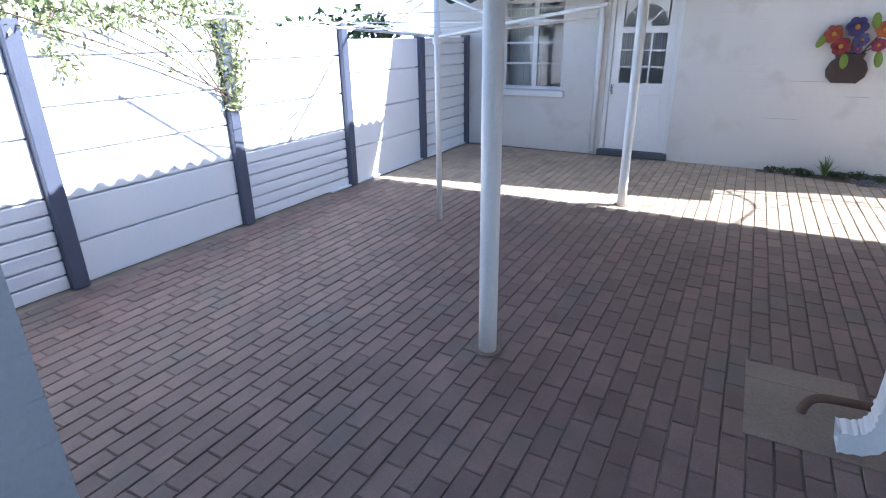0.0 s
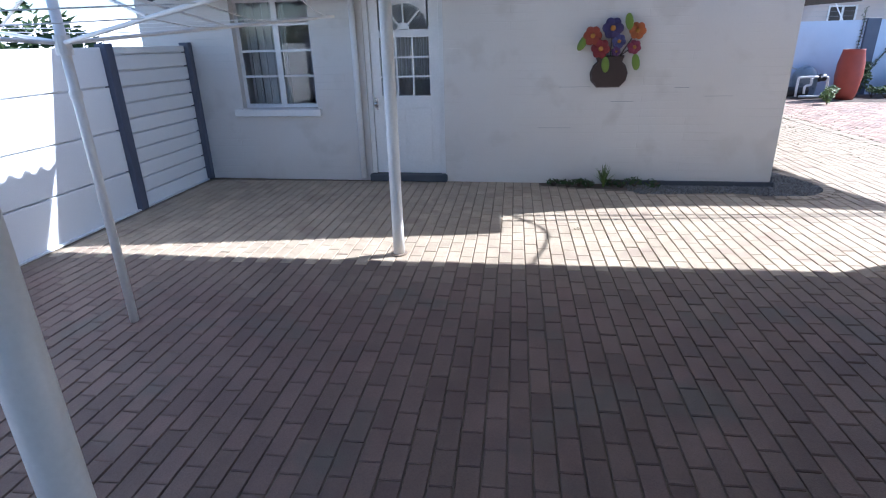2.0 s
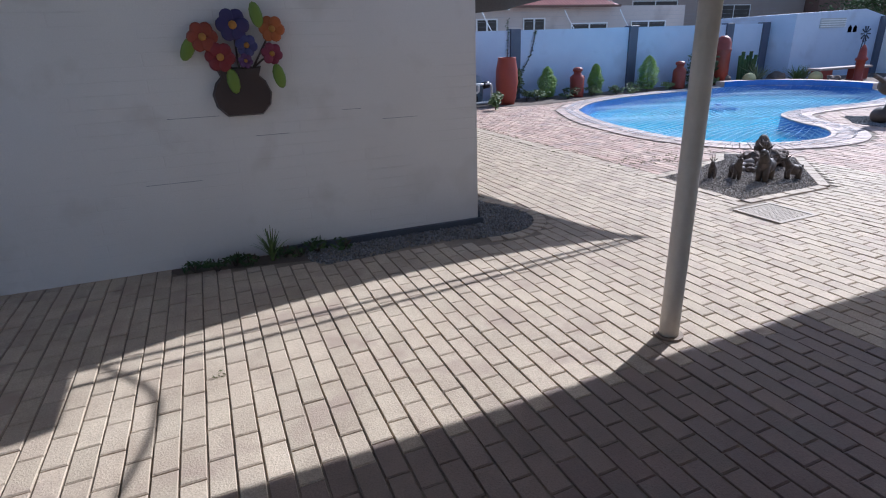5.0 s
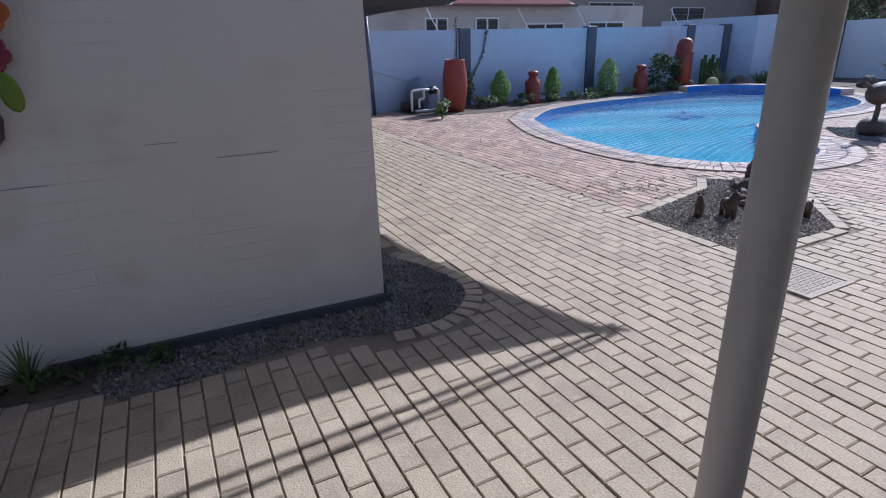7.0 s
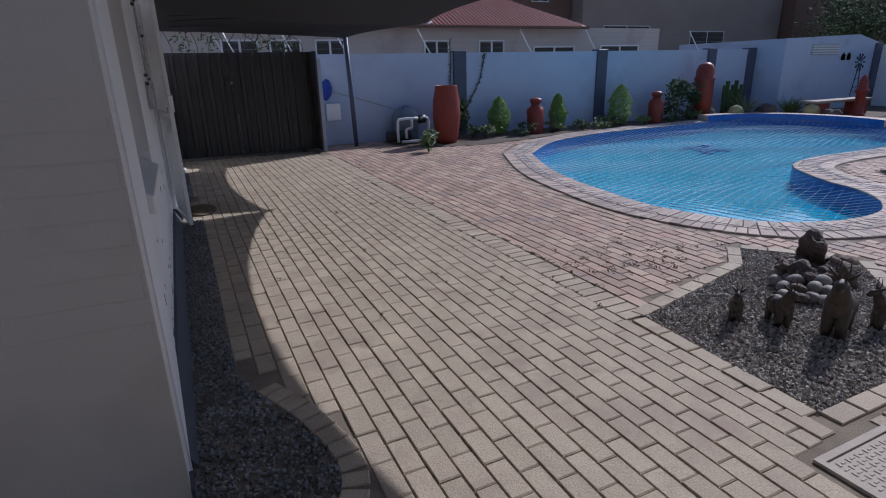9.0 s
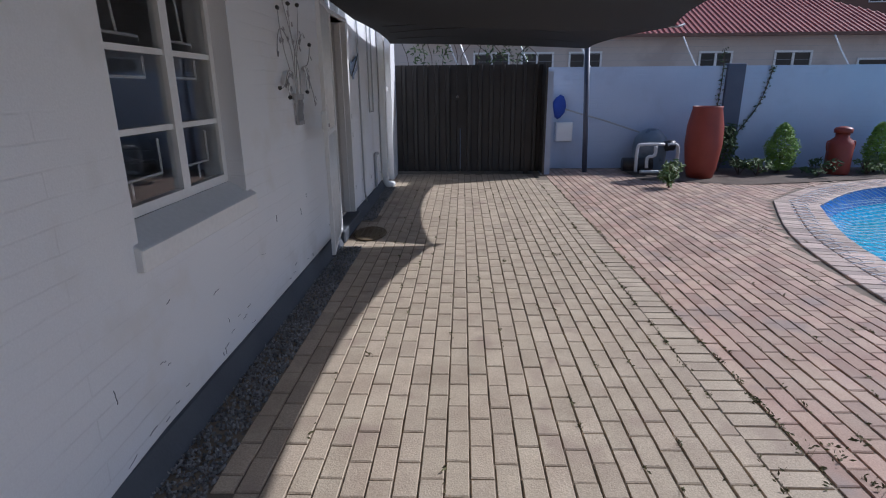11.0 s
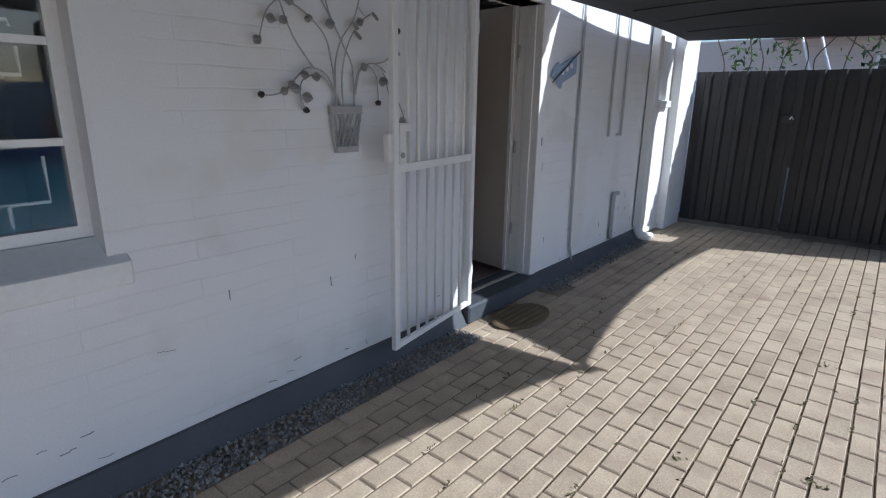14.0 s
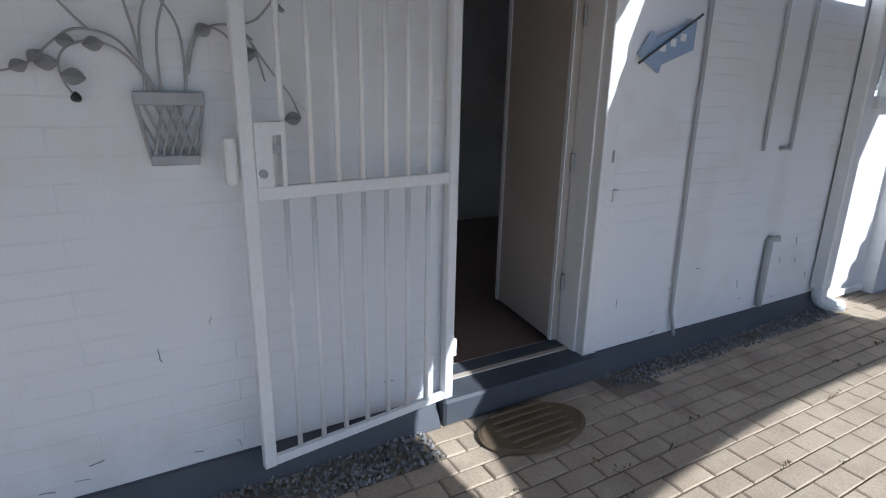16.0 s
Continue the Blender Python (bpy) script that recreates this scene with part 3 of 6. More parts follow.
for k in rim[:-1]:
    (x0, y0), (x1, y1), (u0, v0), (u1, v1) = POOL[k], POOL[k + 1], wide[k], wide[k + 1]
    bm.faces.new([bm.verts.new(p) for p in ((x0, y0, 0.16), (x1, y1, 0.16), (u1, v1, 0.16), (u0, v0, 0.16))])
    bm.faces.new([bm.verts.new(p) for p in ((u0, v0, -0.02), (u1, v1, -0.02), (u1, v1, 0.16), (u0, v0, 0.16))])
    bt.faces.new([bt.verts.new(p) for p in ((x0, y0, 0.0), (x1, y1, 0.0), (x1, y1, 0.16), (x0, y0, 0.16))])
for k in (rim[0], rim[-1]):
    bm.faces.new([bm.verts.new(p) for p in ((*POOL[k], -0.02), (*wide[k], -0.02), (*wide[k], 0.16), (*POOL[k], 0.16))])
for m_ in (bm, bt):
    bmesh.ops.remove_doubles(m_, verts=m_.verts[:], dist=0.0005)
part("ledge", bm, M_COPING, pool, "raised coping ledge")
part("ledge_tile", bt, M_MOSAIC, pool, "dark blue mosaic face")
# cleaner afloat in the pool
cl_ = root("pool_cleaner", "dark blue pool cleaner floating under the net", "pool cleaner", (12.7, 13.95, WATER))
part("body", boxes((-0.20, -0.15, -0.05, 0.20, 0.15, 0.07), bevel=0.04), M_MOSAIC, cl_)
part("collar", tube([(0, 0, 0.06), (0, 0, 0.13)], 0.07, 12), M_MOSAIC, cl_)
for k in range(4):
    a = 0.6 + k * 1.57
    part("arm", tube(bend([(0.15 * math.cos(a), 0.15 * math.sin(a), 0.02), (0.4 * math.cos(a), 0.4 * math.sin(a), 0.02), (0.5 * math.cos(a + 0.4), 0.5 * math.sin(a + 0.4), 0.0)], 4), 0.035, 6), M_MOSAIC, cl_)

# net: cords clipped to the pool's outline
def chords(poly, axis, step):
    lo_, hi_ = min(p[axis] for p in poly), max(p[axis] for p in poly)
    k = lo_ + step / 2
    while k < hi_:
        hits = []
        for p, q in zip(poly, poly[1:] + poly[:1]):
            if (p[axis] > k) != (q[axis] > k):
                hits.append(p[1 - axis] + (q[1 - axis] - p[1 - axis]) * (k - p[axis]) / (q[axis] - p[axis]))
        hits.sort()
        for a, b in zip(hits[::2], hits[1::2]):
            yield k, a, b
        k += step


def x_wave(k, s):
    return k * 2.3 + s * 1.9


NETLINE = grown(POOL, 0.34)
nc, ns = math.cos(radians(19)), math.sin(radians(19))
TURNED = [(x * nc + y * ns, y * nc - x * ns) for x, y in NETLINE]
verts, faces = [], []
for axis in (0, 1):
    for k, a, b in chords(TURNED, axis, 0.13):
        n = max(4, int((b - a) / 0.22))
        base = len(verts)
        for i in range(n + 1):
            s = a + (b - a) * i / n
            e_ = min(s - a, b - s)
            w = min(1.0, max(0.0, e_ - 0.34) / 0.45) ** 0.7
            u, v = (k, s) if axis == 0 else (s, k)
            d_ = 0.035 * math.sin(s * 1.7 + 0.9 * math.sin(k * 0.8)) * w
            u, v = (u + d_, v) if axis == 0 else (u, v + d_)
            x, y, z = u * nc - v * ns, u * ns + v * nc, 0.024 - 0.17 * w + 0.02 * w * math.sin(x_wave(k, s))
            for ox, oy, oz in ((0.004, -0.004, 0), (-0.004, 0.004, 0), (0, 0, 0.006)):
                verts.append((x + ox * (1 if axis == 0 else -1), y + oy, z + oz))
        for i in range(n):
            p, q = base + 3 * i, base + 3 * i + 3
            for m_, o_ in ((0, 1), (1, 2), (2, 0)):
                faces.append((p + m_, p + o_, q + o_, q + m_))
mesh_stuff("pool_net", verts, faces, M_NET, "white safety net stretched over the pool", "net")


def ring(outline, d0, d1, width, zt, name, material, label):
    """Stones laid crosswise round an outline."""
    o0, o1 = grown(outline, d0), grown(outline, d1)
    out = []
    for i in range(len(o0)):
        a0, a1 = Vector(o0[i]), Vector(o0[(i + 1) % len(o0)])
        b0, b1 = Vector(o1[i]), Vector(o1[(i + 1) % len(o1)])
        n = max(1, round((a1 - a0).length / width))
        for k in range(n):
            g = 0.035
            t0, t1 = (k + g) / n, (k + 1 - g) / n
            out.append([a0.lerp(a1, t0), a0.lerp(a1, t1), b0.lerp(b1, t1), b0.lerp(b1, t0)])
    return out


def slab_mesh(quads, zt, rng, thick=0.03, ch=0.005):
    vv, ff = [], []
    for q in quads:
        c = sum(q, Vector((0, 0))) / 4
        z = zt + rng.uniform(-0.003, 0.002)
        b = len(vv)
        for s, h in ((1.0, z - thick), (1.0, z - ch), (0.0, z)):
            for p in q:
                w = p if s else p + (c - p).normalized() * ch * 1.4
                vv.append((w.x, w.y, h))
        for k in range(4):
            m_ = (k + 1) % 4
            ff.append((b + k, b + m_, b + 4 + m_, b + 4 + k))
            ff.append((b + 4 + k, b + 4 + m_, b + 8 + m_, b + 8 + k))
        ff.append((b + 8, b + 9, b + 10, b + 11))
    return vv, ff


rng = random.Random(3)
COPING = ring(POOL, 0.0, 0.30, 0.105, 0.02, "coping", M_COPING, "") + ring(POOL, 0.31, 0.51, 0.105, 0.004, "coping", M_COPING, "")
NEAR = [q for q in COPING if q[0].x < 11.3 and q[0].y < 14.6][:300]
for q in NEAR:
    v, f = slab_mesh([q], 0.012, rng)
    me = bpy.data.meshes.new("coping_stone")
    me.from_pydata(v, [], f)
    me.materials.append(M_COPING)
    new("coping_stone", me).parent = pool
ids = {id(q) for q in NEAR}
v, f = slab_mesh([q for q in COPING if id(q) not in ids], 0.012, rng)
mesh_stuff("coping", v, f, M_COPING, "pale stone coping round the pool", "coping", "stuff", pool)

# ---- paving ----
BLOCKED = [grown(POOL, 0.56), grown(BED, 0.10), [g if p[0] > 2.25 else p for p, g in zip(STRIP_S, grown(STRIP_S, 0.115))], STRIP_E, STRIP_N, BACKBED, BIRDBED, WEEDBED]
paving = root("paving", "concrete block paving laid in running bond", "paving", kind="structure")
PITCH, LONG = 0.1015, 0.205
tan_q, red_q, shade_q, near_q, halfshade_q = [], [], [], [], []
boxes_of = [(min(p[0] for p in b), max(p[0] for p in b), min(p[1] for p in b), max(p[1] for p in b), b) for b in BLOCKED]


def free(x, y):
    if x < FX + 0.06 or (x < HX and y > HY) or y > 16.9 and x < 5.3 or y > BY:
        return False
    if DRAIN[0] < x < DRAIN[2] and DRAIN[1] < y < DRAIN[3]:
        return False
    for x0, x1, y0, y1, b in boxes_of:
        if x0 < x < x1 and y0 < y < y1 and inside(b, x, y):
            return False
    return True


for i in range(int((18.4 + 4.025) / PITCH)):
    x = -4.025 + (i + 0.5) * PITCH
    off = (0.5 if i % 2 else 0.0) + rng.uniform(-0.06, 0.06)
    for j in range(-6, 90):
        y = (j + off) * LONG
        if x < -1 and y < 0.35:
            continue
        if not free(x, y) or not free(x, y - 0.07) or not free(x, y + 0.07):
            for yh in (y - 0.05, y + 0.05):
                if free(x, yh) and free(x, yh - 0.03) and free(x, yh + 0.03) and not (5.2 < x < 5.4 and yh > 8.3):
                    q = [Vector((x + ax * 0.0455, yh + ay * 0.0475)) for ax, ay in ((-1, -1), (1, -1), (1, 1), (-1, 1))]
                    (red_q if x > 5.3 and yh > 8.3 or x > 7.4 else tan_q if yh > 5.45 or x > 3.6 else shade_q).append(q)
            continue
        if 5.2 < x < 5.4 and y > 8.3:
            continue
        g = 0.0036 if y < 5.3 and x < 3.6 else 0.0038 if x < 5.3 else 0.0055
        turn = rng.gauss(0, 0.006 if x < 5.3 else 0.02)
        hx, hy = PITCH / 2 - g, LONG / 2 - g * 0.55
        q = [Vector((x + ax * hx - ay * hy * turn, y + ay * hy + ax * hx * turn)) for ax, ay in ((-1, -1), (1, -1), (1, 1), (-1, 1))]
        # near the roof's shadow edge the pavers switch to the shade-darkened copies
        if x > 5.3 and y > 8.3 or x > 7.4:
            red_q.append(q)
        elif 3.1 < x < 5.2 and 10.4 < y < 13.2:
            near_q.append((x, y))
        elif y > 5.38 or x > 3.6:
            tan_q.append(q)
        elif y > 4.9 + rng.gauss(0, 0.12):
            halfshade_q.append(q)
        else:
            shade_q.append(q)
for qs, m_ in ((tan_q, M_TAN), (red_q, M_RED), (shade_q, M_SHADEPAVER), (halfshade_q, M_HALFSHADE)):
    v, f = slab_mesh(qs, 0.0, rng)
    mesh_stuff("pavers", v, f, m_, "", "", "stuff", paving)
one = [Vector((ax * 0.0458, ay * 0.0975)) for ax, ay in ((-1, -1), (1, -1), (1, 1), (-1, 1))]
v, f = slab_mesh([one], 0.0, rng)
one_mesh = bpy.data.meshes.new("paver")
one_mesh.from_pydata(v, [], f)
one_mesh.materials.append(M_TAN)
for x, y in near_q[:300]:
    o = new("paver", one_mesh)
    o.parent = paving
    o.matrix_basis = pose(x, y, rng.uniform(-0.0015, 0.0015), rng.gauss(0, 0.15), rng.gauss(0, 0.15), rng.gauss(0, 0.25))

# ---- front door and window of the house ----
door = root("door_1", "white panelled door with nine panes and a fanlight", "door", (-1.34, HY + 0.06, 0.09), kind="structure")


def fan(bm_, r0, r1, a0, a1, y0, y1, cz, seg=8):
    """A piece of a ring standing upright."""
    g = []
    for i in range(seg + 1):
        a = a0 + (a1 - a0) * i / seg
        g.append([bm_.verts.new((r * math.cos(a), y, cz + r * math.sin(a))) for r in (r0, r1) for y in (y0, y1)])
    for p, q in zip(g, g[1:]):
        bm_.faces.new((p[0], p[2], q[2], q[0]))
        bm_.faces.new((p[1], q[1], q[3], p[3]))
        bm_.faces.new((p[0], q[0], q[1], p[1]))
        bm_.faces.new((p[2], p[3], q[3], q[2]))
    bm_.faces.new((g[0][0], g[0][1], g[0][3], g[0][2]))
    bm_.faces.new((g[-1][0], g[-1][2], g[-1][3], g[-1][1]))


bm = bmesh.new()
L, R, T = -0.40, 0.40, 2.03
box(bm, L, 0, 0, R, 0.04, 0.92)
box(bm, L, 0, 0.92, -0.29, 0.04, T)
box(bm, 0.29, 0, 0.92, R, 0.04, T)
box(bm, -0.29, 0, 1.56, 0.29, 0.04, 1.64)
for i in range(40):
    a0, a1 = math.pi * i / 40, math.pi * (i + 1) / 40
    x0, x1 = 0.27 * math.cos(a1), 0.27 * math.cos(a0)
    zz = 1.645 + 0.27 * max(math.sin(a0), math.sin(a1))
    box(bm, x0, 0, zz, x1, 0.04, T)
part("leaf", bm, M_TRIM, door)
for a in (math.pi / 4 * k for k in (1, 2, 3)):
    b = bmesh.new()
    box(b, 0.05, 0.004, -0.011, 0.275, 0.036, 0.011)
    bmesh.ops.transform(b, matrix=Matrix.Translation((0, 0, 1.645)) @ Matrix.Rotation(-a, 4, "Y"), verts=b.verts[:])
    part("fan_bar", b, M_TRIM, door)
b = bmesh.new()
fan(b, 0.0, 0.075, 0.0, math.pi, 0.002, 0.038, 1.643)
part("fan_hub", b, M_TRIM, door)
for k in (1, 2):
    part("glazing_bar", boxes((-0.29 + 0.58 * k / 3 - 0.011, 0.006, 0.92, -0.29 + 0.58 * k / 3 + 0.011, 0.034, 1.56)), M_TRIM, door)
    part("glazing_bar", boxes((-0.29, 0.004, 0.92 + 0.64 * k / 3 - 0.011, 0.29, 0.036, 0.92 + 0.64 * k / 3 + 0.011)), M_TRIM, door)
part("pane", boxes((-0.29, 0.018, 0.92, 0.29, 0.022, 1.56)), M_GLASS, door).visible_shadow = False
b = bmesh.new()
fan(b, 0.005, 0.275, 0.0, math.pi, 0.018, 0.022, 1.646)
part("fanlight", b, M_GLASS, door).visible_shadow = False
for x0, x1 in ((-0.30, -0.02), (0.02, 0.30)):
    part("lower_panel", boxes((x0, -0.006, 0.14, x1, 0.0, 0.78), bevel=0.004), M_TRIM, door)
h = part("door_handle", lathe([(0.012, 0.0), (0.011, 0.025), (0.026, 0.036), (0.030, 0.050), (0.022, 0.062), (0.006, 0.066)], 16), M_CHROME, door, "round chrome door knob", smooth=True)
h.data.transform(Matrix.Translation((-0.365, 0.0, 0.83)) @ Matrix.Rotation(math.pi / 2, 4, "X"))
part("backplate", boxes((-0.385, -0.006, 0.76, -0.345, 0.0, 0.90), bevel=0.003), M_CHROME, h)
part("jamb", boxes((-0.46, -0.03, 0.0, -0.405, 0.08, 2.05)), M_TRIM, door)
part("jamb", boxes((0.405, -0.03, 0.0, 0.46, 0.08, 2.05)), M_TRIM, door)
part("head", boxes((-0.46, -0.03, 2.035, 0.46, 0.08, 2.06)), M_TRIM, door)
part("threshold", boxes((-0.48, -0.12, -0.085, 0.48, 0.08, -0.002), bevel=0.008), M_PLINTH, door, "dark grey step")
tagged(part("downpipe", tube([(-1.90, HY - 0.05, 0.05), (-1.90, HY - 0.05, 1.3), (-1.90, HY - 0.05, 2.9)], 0.034, 12), M_TRIM, smooth=True), "white plastic pipe running down the house wall", "pipe")
bm = bmesh.new()
for k in range(15):
    x, d = -3.38 + k * 0.034, 0.016 * math.sin(k * 1.9)
    box(bm, x, HY + 0.32 + d, 0.9, x + 0.033, HY + 0.328 + d, 2.15)
tagged(part("curtain", bm, M_CURTAIN), "pale net curtain drawn to one side behind the window", "curtain")
bm = bmesh.new()
for k in range(26):
    x, d = -1.70 + k * 0.031, 0.02 * math.sin(k * 1.7)
    box(bm, x, HY + 0.30 + d, 1.17 + 0.02 * math.sin(k * 2.3), x + (0.012 if k % 3 else 0.024), HY + 0.31 + d, 1.68)
tagged(part("door_curtain", bm, M_CURTAIN), "pale striped curtain behind the door panes", "curtain")


def window(name, label, axis, a0, a1, z0, z1, face, mids, rows, bars, sill):
    """A steel casement window in a wall; axis x or y, set back behind the wall's face."""
    w = root(name, label, "window", kind="structure")

    def slab(n, a, b, d0, d1, c, d, m_, parent=w, lab="", bev=0.0):
        if axis == "x":
            return part(n, boxes((a, face + d0, c, b, face + d1, d), bevel=bev), m_, parent, lab)
        return part(n, boxes((face - d1, a, c, face - d0, b, d), bevel=bev), m_, parent, lab)

    f = 0.045
    slab("frame", a0, a0 + f, 0.10, 0.15, z0, z1, M_TRIM)
    slab("frame", a1 - f, a1, 0.10, 0.15, z0, z1, M_TRIM)
    slab("frame", a0 + f, a1 - f, 0.10, 0.15, z0, z0 + f, M_TRIM)
    slab("frame", a0 + f, a1 - f, 0.10, 0.15, z1 - f, z1, M_TRIM)
    cuts = [a0 + f, *mids, a1 - f]
    for m in mids:
        slab("mullion", m - 0.035, m + 0.035, 0.095, 0.145, z0 + f, z1 - f, M_TRIM)
    for z in rows:
        for p, q in zip(cuts, cuts[1:]):
            e0, e1 = (0.035 if p in mids else 0), (0.035 if q in mids else 0)
            slab("glazing_bar", p + e0, q - e1, 0.105, 0.135, z - 0.013, z + 0.013, M_TRIM)
    for a in bars:
        slab("glazing_bar", a - 0.012, a + 0.012, 0.108, 0.132, z0 + f, z1 - f, M_TRIM)
    for p, q in zip(cuts, cuts[1:]):
        slab("pane", p, q, 0.118, 0.122, z0 + f, z1 - f, M_GLASS).visible_shadow = False
    s0, s1, sz0, sz1, out = sill
    slab("window_sill", s0, s1, -out, 0.10, sz0, sz1, M_TRIM, bev=0.006)
    return w


window("window_1", "white steel casement window reflecting the sunny fence", "x", W1[0], W1[1], W1[2], W1[3], HY, [-2.89], [1.25, 1.54, 1.83], [], (-3.49, -2.38, 0.79, 0.875, 0.07))
w2 = window("window_2", "white steel casement window with scrolled burglar bars", "y", W2[0], W2[1], W2[2], W2[3], HX, [9.82], [1.33, 1.66, 1.98], [], (9.16, 10.37, 0.812, 0.984, 0.035))
for ob in w2.children:
    if ob.name.startswith("window_sill"):
        for v_ in ob.data.vertices:
            if v_.co.x > HX + 0.02 and v_.co.z > 0.9:
                v_.co.z -= 0.078
for a0, a1 in ((9.27, 9.75), (9.88, 10.23)):
    m = (a0 + a1) / 2
    for pts in (((a0, 1.12), (a1 - 0.03, 1.12), (a1 - 0.03, 1.28)), ((a0 + 0.2, 1.12), (a0 + 0.2, 1.04)), ((a0 + 0.08, 1.38), (a0 + 0.08, 1.62)), ((a0 + 0.08, 1.55), (a1 - 0.05, 1.55), (a1 - 0.05, 1.64)),
                ((a0 + 0.06, 1.72), (a1 - 0.06, 1.72), (a1 - 0.06, 1.70)), ((a0 + 0.08, 1.68), (a0 + 0.04, 1.95)), ((m + 0.03, 1.72), (m, 1.96))):
        part("burglar_bar", tube([(HX - 0.16, y, z) for y, z in pts], 0.007, 6), M_TRIM, w2)
window("window_3", "small white window high in the wall", "y", W3[0], W3[1], W3[2], W3[3], HX, [], [], [], (15.82, 16.22, 1.44, 1.515, 0.06))

# corrugated awning over the door and window
b = bmesh.new()
prev = None
for k in range(97):
    x = -4.05 + 3.1 * k / 96
    h = 0.035 * math.cos(2 * math.pi * (x + 4.05) / 0.31)
    cur = [b.verts.new((x, y, z + h + t)) for y, z in ((7.3, 2.10), (8.0, 2.28)) for t in (0, 0.005)]
    if prev:
        b.faces.new((prev[0], prev[2], cur[2], cur[0]))
        b.faces.new((prev[1], cur[1], cur[3], prev[3]))
        b.faces.new((prev[0], cur[0], cur[1], prev[1]))
    prev = cur
tagged(part("awning", b, M_PLINTH), "dark corrugated awning above the door and window", "awning")

# ---- back doorway, door and security gate ----
dw = root("door_2", "open beige door in a white frame", "door", (HX, 0, 0), kind="structure")
part("jamb", boxes((-0.20, 13.285, 0.12, 0.03, 13.34, 2.16), bevel=0.004), M_TRIM, dw)
part("door_stop", boxes((-0.10, 13.272, 0.13, -0.03, 13.286, 2.15), bevel=0.003), M_TRIM, dw)
part("jamb", boxes((-0.20, 12.42, 0.12, 0.03, 12.47, 2.16), bevel=0.004), M_TRIM, dw)
part("architrave", boxes((0.0, 13.34, 0.12, 0.022, 13.39, 2.5), bevel=0.004), M_TRIM, dw)
part("head", boxes((-0.20, 12.42, 2.16, 0.03, 13.34, 2.20), bevel=0.004), M_TRIM, dw)
part("fanlight_frame", boxes((-0.08, 12.42, 2.20, -0.04, 12.46, 2.50), (-0.08, 13.30, 2.20, -0.04, 13.34, 2.50), (-0.08, 12.86, 2.20, -0.04, 12.90, 2.50)), M_TRIM, dw)
part("fanlight", boxes((-0.063, 12.46, 2.20, -0.058, 13.30, 2.50)), M_GLASS, dw).visible_shadow = False
part("strike_plate", boxes((0.0225, 13.358, 1.16, 0.026, 13.372, 1.22)), M_IRON, dw)
part("bracket", boxes((0.0, 13.39, 0.96, 0.03, 13.44, 1.02), bevel=0.004), M_TRIM, dw)
leaf = part("leaf", boxes((-0.70, -0.04, 0.0, 0.0, 0.0, 2.02), bevel=0.004), M_DOORBEIGE, dw, "beige painted door leaf")
part("edge_strip", boxes((-0.70, -0.047, 0.0, -0.66, -0.041, 2.02), (-0.03, -0.047, 0.0, 0.0, -0.041, 2.02)), M_TRIM, leaf)
for ob in (leaf, *leaf.children):
    ob.data.transform(pose(-0.17, 13.277, 0.145, 0, 0, -8.5))
for z in (0.45, 1.1, 1.8):
    part("hinge", tube([(-0.155, 13.268, z), (-0.155, 13.268, z + 0.09)], 0.010, 8), M_IRON, dw)
part("step", boxes((-0.22, 12.40, 0.0, 0.09, 13.36, 0.13), bevel=0.012), M_PLINTH, dw, "dark grey painted step")
part("threshold_strip", boxes((-0.10, 12.47, 0.13, -0.07, 13.28, 0.138)), M_LID, dw)

sg = root("security_gate", "white barred steel security gate standing open against the wall", "gate", (HX + 0.045, 12.455, 0.13), turn=188.0)
W_, H_ = 0.87, 2.05
for x in (0.0, W_ - 0.045):
    part("stile", boxes((-0.016, -x - 0.045, 0, 0.016, -x, H_), bevel=0.003), M_TRIM, sg)
for z, h_ in ((0.0, 0.035), (0.99, 0.045), (H_ - 0.04, 0.04)):
    part("rail", boxes((-0.013, -W_ + 0.045, z, 0.013, -0.045, z + h_), bevel=0.003), M_TRIM, sg)
for k in range(7):
    y = -0.045 - (W_ - 0.09) * (k + 1) / 8
    part("bar", tube([(0, y, 0.035), (0, y, 0.5), (0, y, 0.99)], 0.0105, 8), M_TRIM, sg, smooth=True)
    part("bar", tube([(0, y, 1.035), (0, y, 1.5), (0, y, H_ - 0.04)], 0.0105, 8), M_TRIM, sg, smooth=True)
y0 = -W_ + 0.045
lock = part("lock_box", boxes((-0.021, y0, 1.036, 0.021, y0 + 0.055, 1.24), (-0.021, y0 + 0.055, 1.20, 0.021, y0 + 0.098, 1.24), (-0.021, y0 + 0.085, 1.036, 0.021, y0 + 0.098, 1.20)), M_TRIM, sg)
part("keyhole", tube([(-0.030, y0 + 0.02, 1.08), (0.030, y0 + 0.02, 1.08)], 0.014, 10), M_IRON, lock, "steel lock cylinder")
part("latch", boxes((-0.008, y0 + 0.056, 1.14, 0.008, y0 + 0.084, 1.17)), M_IRON, lock)
part("lock_guard", boxes((-0.022, -W_ - 0.045, 1.05, 0.022, -W_ - 0.012, 1.20), bevel=0.008), M_TRIM, sg)
for z in (0.2, 1.75):
    part("hinge", tube([(0.0, 0.012, z), (0.0, 0.012, z + 0.08)], 0.012, 8), M_TRIM, sg)
for v_ in list(sg.children_recursive):
    v_.data.transform(Matrix.Scale(-1, 4, (0, 1, 0)))
    v_.data.flip_normals()

# ---- pipes and fittings on the wall ----
def wall_pipe(name, pts, r, m_, label, cat="pipe"):
    return tagged(part(name, tube(pts, r, 10), m_, smooth=True), label, cat)


